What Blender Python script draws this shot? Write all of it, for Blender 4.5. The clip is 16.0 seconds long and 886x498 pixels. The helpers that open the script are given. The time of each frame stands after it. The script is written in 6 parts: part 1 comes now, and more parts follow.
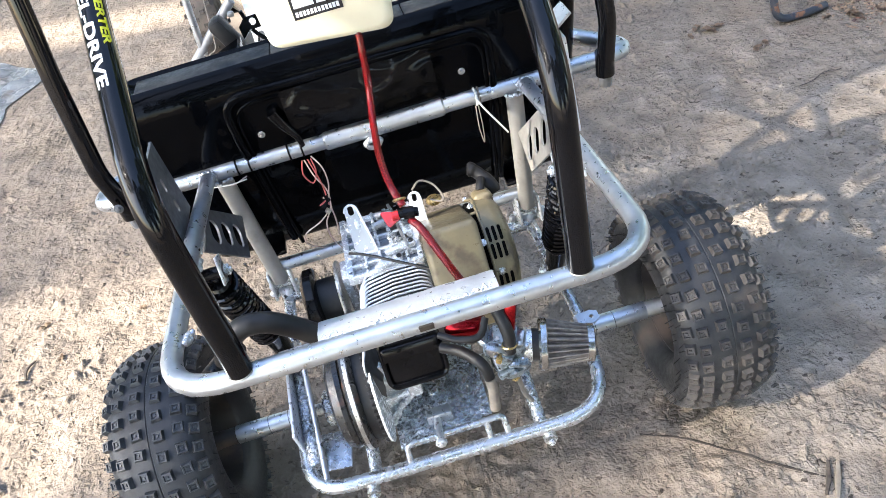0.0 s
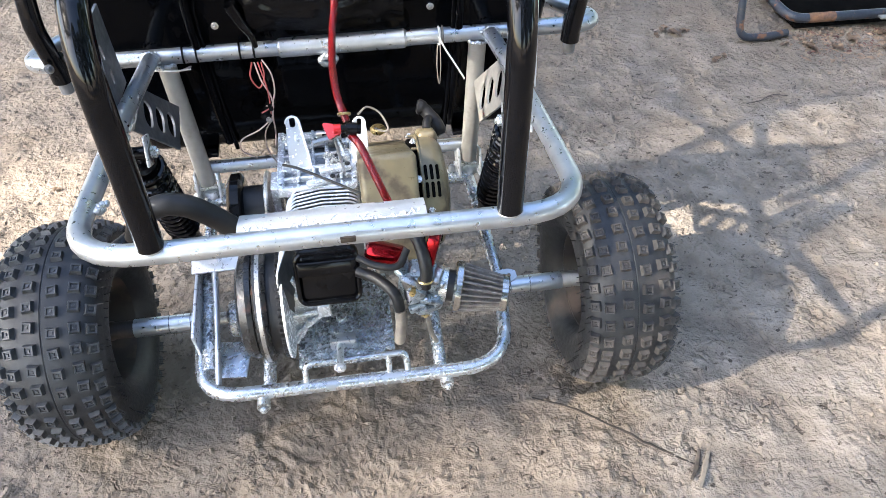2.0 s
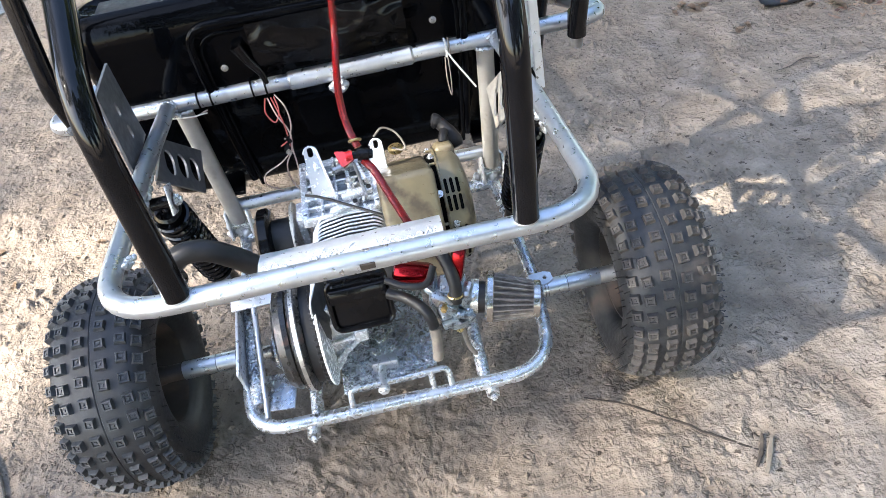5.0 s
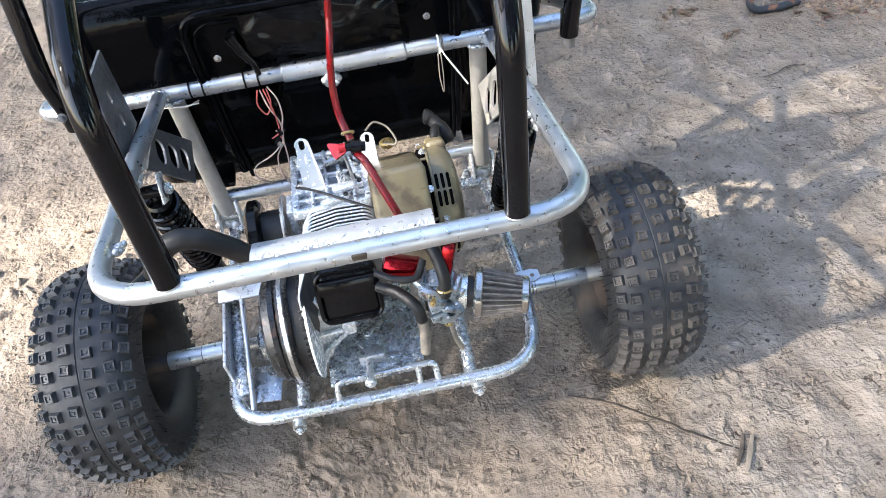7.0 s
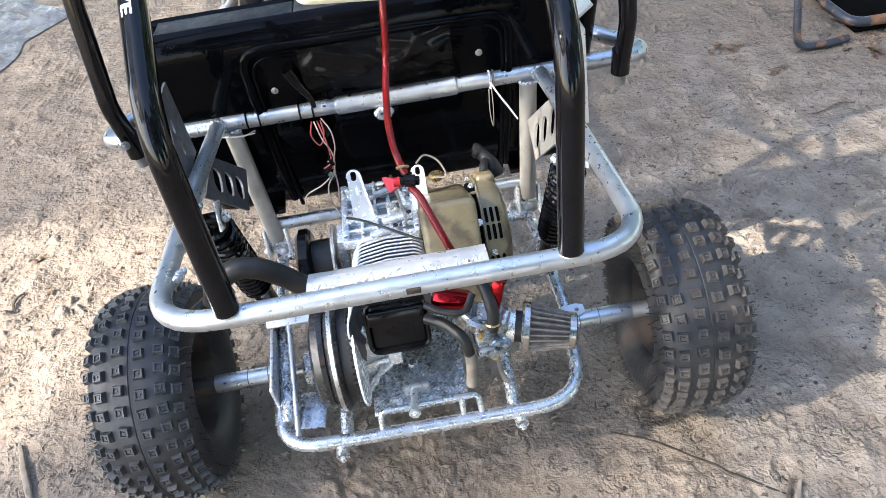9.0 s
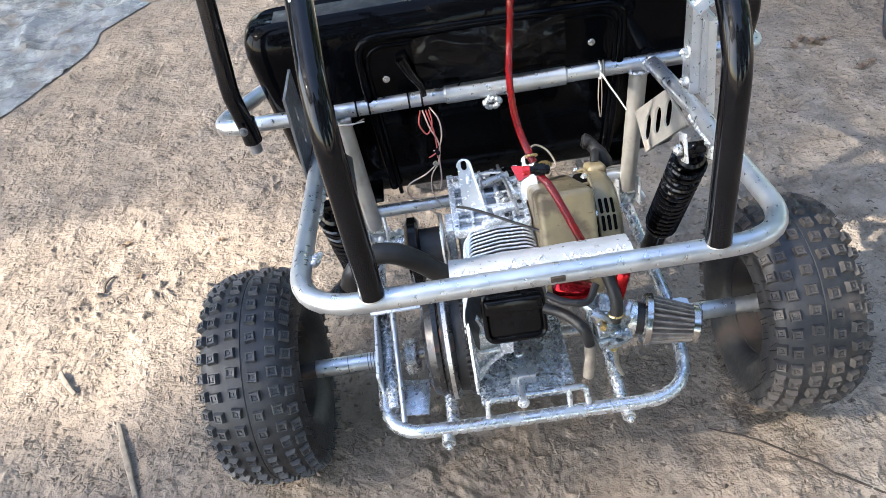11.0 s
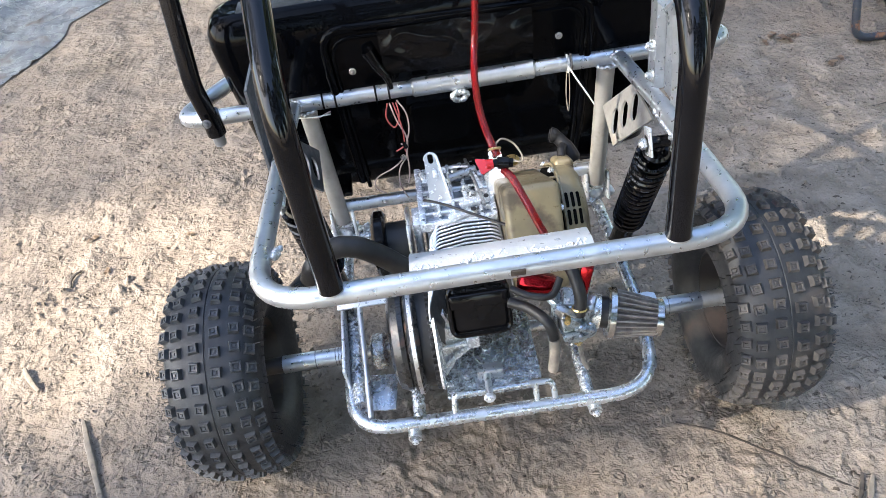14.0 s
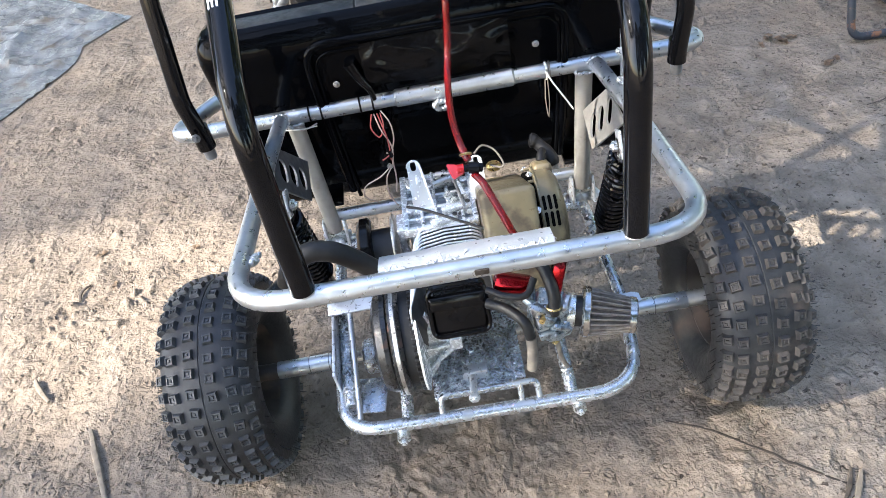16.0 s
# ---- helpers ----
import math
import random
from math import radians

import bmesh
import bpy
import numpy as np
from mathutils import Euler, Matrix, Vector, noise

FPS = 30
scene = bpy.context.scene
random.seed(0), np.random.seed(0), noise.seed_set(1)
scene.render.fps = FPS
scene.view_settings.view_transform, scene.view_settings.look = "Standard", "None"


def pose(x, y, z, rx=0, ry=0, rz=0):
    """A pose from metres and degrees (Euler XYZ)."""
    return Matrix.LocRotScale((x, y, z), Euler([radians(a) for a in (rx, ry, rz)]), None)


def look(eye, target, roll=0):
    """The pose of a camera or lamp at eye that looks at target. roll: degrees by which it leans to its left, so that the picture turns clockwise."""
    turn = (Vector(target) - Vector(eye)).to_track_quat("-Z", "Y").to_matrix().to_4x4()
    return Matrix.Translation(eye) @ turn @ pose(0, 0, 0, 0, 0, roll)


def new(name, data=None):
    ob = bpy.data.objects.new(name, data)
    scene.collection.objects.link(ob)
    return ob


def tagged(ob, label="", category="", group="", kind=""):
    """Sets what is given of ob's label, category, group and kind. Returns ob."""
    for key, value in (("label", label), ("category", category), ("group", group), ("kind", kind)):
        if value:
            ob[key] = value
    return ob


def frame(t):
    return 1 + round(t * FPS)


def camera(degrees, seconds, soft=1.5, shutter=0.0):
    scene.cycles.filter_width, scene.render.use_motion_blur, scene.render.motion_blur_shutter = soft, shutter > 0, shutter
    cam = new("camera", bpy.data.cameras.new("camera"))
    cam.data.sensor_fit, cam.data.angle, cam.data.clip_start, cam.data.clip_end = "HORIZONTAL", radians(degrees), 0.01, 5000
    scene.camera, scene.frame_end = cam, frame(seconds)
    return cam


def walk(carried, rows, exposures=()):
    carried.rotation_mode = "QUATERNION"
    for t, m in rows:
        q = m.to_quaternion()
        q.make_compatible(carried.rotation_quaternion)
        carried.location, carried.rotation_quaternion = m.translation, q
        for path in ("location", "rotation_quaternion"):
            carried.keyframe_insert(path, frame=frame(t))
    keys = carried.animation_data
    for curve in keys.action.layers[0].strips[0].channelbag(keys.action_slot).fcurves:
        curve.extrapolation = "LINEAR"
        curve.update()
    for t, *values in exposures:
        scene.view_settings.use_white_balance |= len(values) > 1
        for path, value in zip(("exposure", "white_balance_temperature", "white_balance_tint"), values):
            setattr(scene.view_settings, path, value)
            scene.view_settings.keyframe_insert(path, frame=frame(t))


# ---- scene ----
cam = camera(61.5, 16.0, 0.45)
PATH = [
    (0, (0.04, -0.618, 1.332), (0.082, 0.915, 0.048), -15.9),
    (0.5, (0.122, -0.623, 1.3), (0.04, 0.828, -0.074), -17.5),
    (1, (0.114, -0.618, 1.307), (0.13, 0.822, -0.081), -14.3),
    (1.5, (0.065, -0.649, 1.305), (0.186, 0.837, -0.028), -8.1),
    (2, (0.031, -0.65, 1.297), (0.24, 0.788, -0.077), -0.5),
    (2.5, (0.041, -0.632, 1.303), (0.146, 0.771, -0.119), -4.8),
    (3, (0.064, -0.627, 1.302), (0.107, 0.821, -0.076), -11.0),
    (3.5, (0.076, -0.636, 1.302), (0.123, 0.809, -0.08), -11.2),
    (3.7, (0.079, -0.63, 1.295), (0.143, 0.822, -0.079), -12.0),
    (5.8, (0.06, -0.648, 1.305), (0.176, 0.817, -0.052), -8.8),
    (6, (0.059, -0.645, 1.303), (0.187, 0.814, -0.058), -8.4),
    (6.5, (0.06, -0.648, 1.304), (0.194, 0.818, -0.05), -8.2),
    (7, (0.059, -0.652, 1.301), (0.178, 0.809, -0.06), -8.4),
    (7.5, (0.059, -0.648, 1.302), (0.177, 0.813, -0.058), -8.3),
    (8, (0.057, -0.643, 1.3), (0.18, 0.813, -0.066), -7.4),
    (8.5, (0.061, -0.647, 1.309), (0.15, 0.838, -0.028), -9.6),
    (9, (0.037, -0.649, 1.32), (0.081, 0.87, 0.02), -8.9),
    (9.5, (-0.039, -0.641, 1.315), (-0.089, 0.878, 0.014), -9.0),
    (9.7, (-0.057, -0.646, 1.32), (-0.109, 0.866, 0.012), -10.6),
    (11.8, (-0.091, -0.639, 1.331), (-0.161, 0.884, 0.036), -9.7),
    (12, (-0.088, -0.639, 1.327), (-0.165, 0.883, 0.032), -9.7),
    (12.5, (-0.065, -0.635, 1.328), (-0.108, 0.881, 0.023), -10.9),
    (13, (-0.065, -0.634, 1.327), (-0.076, 0.889, 0.03), -9.5),
    (13.5, (-0.07, -0.636, 1.322), (-0.08, 0.879, 0.017), -9.3),
    (14, (-0.066, -0.639, 1.32), (-0.072, 0.868, 0.005), -9.0),
    (14.5, (-0.062, -0.637, 1.313), (-0.056, 0.856, -0.017), -8.9),
    (15, (-0.058, -0.646, 1.318), (-0.071, 0.865, 0.008), -10.0),
    (15.5, (-0.051, -0.657, 1.318), (0.008, 0.843, -0.004), -7.7),
    (16, (-0.002, -0.68, 1.325), (-0.059, 0.852, 0.041), -11.5),
]
walk(cam, [(t, look(eye, target, roll)) for t, eye, target, roll in PATH], [(0, 2.9), (8.5, 2.9), (9.7, 2.74), (16, 2.74)])

# ---- light ----
world = bpy.data.worlds.new("sky")
scene.world = world
world.use_nodes = True
wn = world.node_tree.nodes
sky = wn.new("ShaderNodeTexSky")
sky.sky_type = 'NISHITA'
sky.sun_disc = False
SUN_ELEV, SUN_FROM = radians(39.5), Vector((-0.950, -0.314, 0)).normalized()
sky.sun_elevation = SUN_ELEV
sky.sun_rotation = math.atan2(SUN_FROM.x, SUN_FROM.y)
sky.air_density, sky.dust_density, sky.ozone_density = 1.0, 1.5, 1.5
wn["Background"].inputs["Strength"].default_value = 0.15
world.node_tree.links.new(sky.outputs[0], wn["Background"].inputs["Color"])
SUN_DIR = (SUN_FROM * math.cos(SUN_ELEV) + Vector((0, 0, math.sin(SUN_ELEV)))).normalized()
lamp = bpy.data.lights.new("sun", 'SUN')
lamp.energy, lamp.angle, lamp.color = 4.2, radians(0.6), (1.0, 0.93, 0.82)
sun = new("sun", lamp)
sun.matrix_world = look(SUN_DIR * 30, (0, 0, 0))


# ---- materials ----
def node_mat(name, build):
    m = bpy.data.materials.new(name)
    m.use_nodes = True
    nt = m.node_tree
    b = nt.nodes["Principled BSDF"]
    build(nt, b)
    return m


def add(nt, kind, **kw):
    n = nt.nodes.new(kind)
    for k, v in kw.items():
        if k in n.inputs:
            n.inputs[k].default_value = v
    return n


def noise_fac(nt, co, scale, detail=4.0, lo=0.35, hi=0.65, rough=0.55):
    n = add(nt, "ShaderNodeTexNoise", Scale=scale, Detail=detail, Roughness=rough)
    nt.links.new(co, n.inputs["Vector"])
    r = nt.nodes.new("ShaderNodeMapRange")
    r.inputs[1].default_value, r.inputs[2].default_value = lo, hi
    nt.links.new(n.outputs[0], r.inputs[0])
    return r.outputs[0], n.outputs[0]


def mixed(nt, fac, a, b):
    n = nt.nodes.new("ShaderNodeMix")
    n.data_type = 'RGBA'
    for sock, v in ((n.inputs[0], fac), (n.inputs[6], a), (n.inputs[7], b)):
        if isinstance(v, bpy.types.NodeSocket):
            nt.links.new(v, sock)
        else:
            sock.default_value = (*v, 1) if isinstance(v, tuple) else v
    return n.outputs[2]


def surface(name, c1, c2, scale, rough=0.5, metal=0.0, bump=0.0, bump_scale=60.0, stain=None, coat=0.0, rough_var=0.1, dist=0.002, spec=0.5):
    """Two-tone procedural surface with grain, optional stains (colour, scale, low, high, roughness) and relief."""
    def build(nt, b):
        co = nt.nodes.new("ShaderNodeTexCoord").outputs["Object"]
        f, raw = noise_fac(nt, co, scale)
        col = mixed(nt, f, c1, c2)
        rr = nt.nodes.new("ShaderNodeMapRange")
        rr.inputs[3].default_value, rr.inputs[4].default_value = max(0.02, rough - rough_var), min(1, rough + rough_var)
        f2, _ = noise_fac(nt, co, scale * 4.3, lo=0.3, hi=0.7)
        nt.links.new(f2, rr.inputs[0])
        rough_out = rr.outputs[0]
        if stain:
            s, _ = noise_fac(nt, co, stain[1], detail=6.0, lo=stain[2], hi=stain[3])
            col = mixed(nt, s, col, stain[0])
            mr = nt.nodes.new("ShaderNodeMix")
            nt.links.new(s, mr.inputs[0])
            nt.links.new(rough_out, mr.inputs[2])
            mr.inputs[3].default_value = stain[4]
            rough_out = mr.outputs[0]
            if metal > 0:
                mm = nt.nodes.new("ShaderNodeMapRange")
                mm.inputs[3].default_value, mm.inputs[4].default_value = metal, 0.0
                nt.links.new(s, mm.inputs[0])
                nt.links.new(mm.outputs[0], b.inputs["Metallic"])
        nt.links.new(col, b.inputs["Base Color"])
        nt.links.new(rough_out, b.inputs["Roughness"])
        if not (stain and metal > 0):
            b.inputs["Metallic"].default_value = metal
        b.inputs["Specular IOR Level"].default_value = spec
        b.inputs["Coat Weight"].default_value = coat
        b.inputs["Coat Roughness"].default_value = 0.06
        if bump:
            _, h = noise_fac(nt, co, bump_scale, detail=5.0)
            bn = add(nt, "ShaderNodeBump", Strength=bump, Distance=dist)
            nt.links.new(h, bn.inputs["Height"])
            nt.links.new(bn.outputs[0], b.inputs["Normal"])
    return node_mat(name, build)


SILVER = surface("silver_paint", (0.52, 0.545, 0.575), (0.40, 0.425, 0.46), 22, 0.34, 0.85, 0.34, 34, ((0.20, 0.19, 0.18), 46, 0.70, 0.74, 0.55), rough_var=0.10)
PLATE = surface("pitted_silver", (0.64, 0.65, 0.67), (0.54, 0.55, 0.575), 18, 0.34, 0.5, 0.55, 60, ((0.09, 0.085, 0.08), 75, 0.665, 0.690, 0.6), rough_var=0.08)
DECK = surface("machined_deck", (0.27, 0.29, 0.315), (0.18, 0.195, 0.215), 40, 0.32, 0.6, 0.15, 120, rough_var=0.08)
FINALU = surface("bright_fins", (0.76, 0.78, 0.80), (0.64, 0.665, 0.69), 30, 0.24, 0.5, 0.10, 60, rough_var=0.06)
BRIGHT = surface("fresh_silver", (0.60, 0.62, 0.65), (0.48, 0.50, 0.53), 30, 0.32, 0.6, 0.45, 60, ((0.10, 0.09, 0.085), 110, 0.70, 0.73, 0.6), dist=0.003)
RUNSILVER = surface("thick_silver_paint", (0.56, 0.585, 0.625), (0.46, 0.49, 0.53), 16, 0.27, 0.82, 0.36, 50, ((0.16, 0.155, 0.15), 60, 0.74, 0.79, 0.5), rough_var=0.06, dist=0.003)
ROUGHSILVER = surface("blotchy_silver", (0.66, 0.69, 0.73), (0.36, 0.385, 0.42), 44, 0.27, 0.8, 0.9, 110, ((0.05, 0.056, 0.066), 85, 0.60, 0.64, 0.45), dist=0.005)
CHROME = surface("dull_chrome", (0.48, 0.48, 0.475), (0.38, 0.375, 0.37), 30, 0.2, 1.0, 0.05, 60)
OLDSILVER = surface("matt_silver", (0.38, 0.368, 0.348), (0.30, 0.292, 0.276), 24, 0.42, 0.6, 0.3, 90, ((0.20, 0.165, 0.13), 18, 0.62, 0.74, 0.7))
ALU = surface("cast_aluminium", (0.76, 0.785, 0.81), (0.60, 0.63, 0.66), 40, 0.25, 0.40, 0.22, 120, ((0.07, 0.078, 0.085), 46, 0.66, 0.70, 0.5))
# dark aluminium that paints in the shade between the fins
SHADEALU = surface("shaded_cast_aluminium", (0.10, 0.105, 0.11), (0.05, 0.053, 0.056), 50, 0.45, 0.4, 0.3, 120)
CARB = surface("zinc_casting", (0.34, 0.40, 0.44), (0.22, 0.26, 0.29), 70, 0.32, 0.7, 0.4, 160, ((0.03, 0.035, 0.04), 60, 0.56, 0.64, 0.5))
STEEL = surface("worn_steel", (0.55, 0.55, 0.55), (0.36, 0.35, 0.34), 50, 0.33, 0.9, 0.2, 200)
ZINC = surface("zinc", (0.70, 0.71, 0.70), (0.55, 0.56, 0.56), 80, 0.30, 0.85)
DARKSTEEL = surface("grey_plate", (0.10, 0.105, 0.118), (0.07, 0.075, 0.085), 20, 0.42, 0.35, 0.15, 120)
BLACK = surface("gloss_black_paint", (0.0018, 0.0020, 0.0028), (0.0032, 0.0034, 0.0046), 18, 0.05, 0.0, 0.03, 26, ((0.05, 0.046, 0.042), 40, 0.75, 0.82, 0.45), rough_var=0.03, spec=0.27)
SHELL = surface("black_shell", (0.0008, 0.0010, 0.0016), (0.0015, 0.0017, 0.0024), 9, 0.06, 0.0, 0.16, 12, spec=0.065, rough_var=0.04, dist=0.010)
DUSTYBLACK = surface("dusty_black_plastic", (0.012, 0.0125, 0.014), (0.045, 0.043, 0.042), 40, 0.38, 0.0, 0.5, 60, spec=0.3)
FILM = surface("black_film", (0.003, 0.003, 0.004), (0.006, 0.006, 0.007), 14, 0.09, 0.0, 0.18, 7, spec=0.26, dist=0.014)
RUBBER = surface("tyre_rubber", (0.010, 0.0105, 0.013), (0.016, 0.017, 0.020), 30, 0.55, 0.0, 0.25, 220, ((0.06, 0.055, 0.05), 11, 0.62, 0.82, 0.9))
RUBBERLUG = surface("worn_lug_rubber", (0.020, 0.022, 0.026), (0.050, 0.052, 0.056), 70, 0.5, 0.0, 0.3, 220, ((0.15, 0.145, 0.138), 34, 0.64, 0.76, 0.9))
DUSTYRUBBER = surface("dusty_rubber", (0.013, 0.014, 0.017), (0.024, 0.024, 0.025), 22, 0.6, 0.0, 0.25, 220, ((0.125, 0.094, 0.075), 8, 0.56, 0.76, 0.95))
DUSTYLUG = surface("dusty_lug_rubber", (0.030, 0.028, 0.028), (0.062, 0.054, 0.049), 60, 0.7, 0.0, 0.3, 220, ((0.17, 0.132, 0.106), 12, 0.56, 0.72, 0.95))
DRUM = surface("dark_drum", (0.030, 0.031, 0.034), (0.055, 0.055, 0.056), 22, 0.30, 0.6, 0.3, 110, ((0.12, 0.05, 0.035), 26, 0.62, 0.74, 0.8))
RIM = surface("rusty_black_rim", (0.020, 0.019, 0.019), (0.035, 0.028, 0.026), 14, 0.55, 0.2, 0.2, 80, ((0.115, 0.082, 0.064), 10, 0.52, 0.70, 0.85))
HOSE = surface("black_rubber_hose", (0.009, 0.009, 0.010), (0.016, 0.016, 0.017), 40, 0.45, 0.0, 0.2, 160, spec=0.3)
OLDHOSE = surface("aged_hose", (0.20, 0.175, 0.148), (0.11, 0.098, 0.086), 40, 0.6)
PLASTIC = surface("black_plastic", (0.003, 0.003, 0.0035), (0.005, 0.005, 0.006), 20, 0.10, 0.0, 0.15, 60, spec=0.17, rough_var=0.05)
GOLD = surface("gold_paint", (0.205, 0.168, 0.098), (0.150, 0.123, 0.075), 22, 0.36, 0.2, 0.3, 60, ((0.070, 0.054, 0.034), 16, 0.52, 0.62, 0.6))
RED = surface("red_plastic", (0.34, 0.009, 0.013), (0.27, 0.008, 0.010), 30, 0.22, 0.0)
REDMETAL = surface("red_anodised", (0.26, 0.006, 0.010), (0.18, 0.004, 0.008), 30, 0.16, 0.85)
PLEAT = surface("filter_gauze", (0.20, 0.18, 0.165), (0.10, 0.09, 0.082), 70, 0.55, 0.2, 0.6, 400)
RUST = surface("rusty_brown", (0.13, 0.055, 0.035), (0.06, 0.035, 0.03), 24, 0.75, 0.1, 0.4, 90)
GREYPAINT = surface("grey_paint", (0.20, 0.205, 0.22), (0.14, 0.145, 0.155), 18, 0.5, 0.1, 0.3, 80, ((0.10, 0.08, 0.06), 12, 0.58, 0.72, 0.8))
MUDRUBBER = surface("muddy_rubber", (0.045, 0.038, 0.033), (0.075, 0.062, 0.052), 18, 0.85, 0.0, 0.3, 160, ((0.13, 0.10, 0.08), 10, 0.5, 0.66, 0.95))
TANK = surface("cream_plastic", (0.80, 0.74, 0.56), (0.76, 0.69, 0.50), 7, 0.42, 0.0)
WHITE = surface("white_vinyl", (0.82, 0.82, 0.82), (0.76, 0.76, 0.77), 20, 0.4)
YELLOW = surface("yellow_vinyl", (0.75, 0.72, 0.04), (0.70, 0.66, 0.03), 20, 0.4)
INK = surface("black_vinyl", (0.010, 0.010, 0.011), (0.016, 0.016, 0.016), 20, 0.35)
MATTBLACK = surface("matt_black", (0.006, 0.006, 0.007), (0.010, 0.010, 0.011), 30, 0.5, 0.0, 0.3, 90, spec=0.25)
VOID = surface("dark_hole", (0.003, 0.003, 0.003), (0.005, 0.005, 0.005), 20, 0.95, spec=0.0)
PALEWIRE = surface("pale_wire", (0.36, 0.29, 0.275), (0.28, 0.22, 0.21), 60, 0.5)
REDWIRE = surface("red_wire", (0.30, 0.06, 0.06), (0.22, 0.04, 0.045), 60, 0.45)
TIE = surface("white_tie", (0.70, 0.69, 0.66), (0.60, 0.58, 0.55), 40, 0.45)
BRASS = surface("brass", (0.60, 0.46, 0.22), (0.5, 0.37, 0.16), 40, 0.32, 0.9)
PANEL = surface("white_panel", (0.78, 0.79, 0.81), (0.70, 0.71, 0.73), 8, 0.35)
BARK = surface("twig_bark", (0.036, 0.028, 0.022), (0.085, 0.067, 0.052), 60, 0.9, 0.0, 0.5, 120)
SHREDS = surface("bark_shreds", (0.115, 0.088, 0.066), (0.060, 0.047, 0.036), 30, 0.9, 0.0, 0.3, 120)
ROOT = surface("damp_root", (0.020, 0.015, 0.012), (0.045, 0.034, 0.026), 60, 0.9, 0.0, 0.5, 120)
DEADLEAF = surface("dead_leaf", (0.23, 0.155, 0.10), (0.125, 0.084, 0.056), 40, 0.8, 0.0, 0.4, 90)
PALESTICK = surface("pale_stick", (0.205, 0.170, 0.132), (0.15, 0.125, 0.099), 60, 0.9, 0.0, 0.6, 110, ((0.085, 0.069, 0.055), 30, 0.60, 0.70, 0.95))
CHAIRBLUE = surface("chipped_blue_steel", (0.012, 0.018, 0.032), (0.028, 0.032, 0.042), 34, 0.45, 0.1, 0.4, 80, ((0.17, 0.08, 0.042), 22, 0.55, 0.64, 0.85))
LEAF = surface("tree_leaf", (0.05, 0.085, 0.03), (0.08, 0.11, 0.04), 2, 0.6)


def tube_red(nt, b):
    b.inputs["Base Color"].default_value = (0.24, 0.006, 0.009, 1)
    b.inputs["Roughness"].default_value = 0.07
    b.inputs["Transmission Weight"].default_value = 0.7
    b.inputs["IOR"].default_value = 1.4


REDHOSE = node_mat("clear_red_hose", tube_red)


DAMP_AT = (-1.34, 2.39)


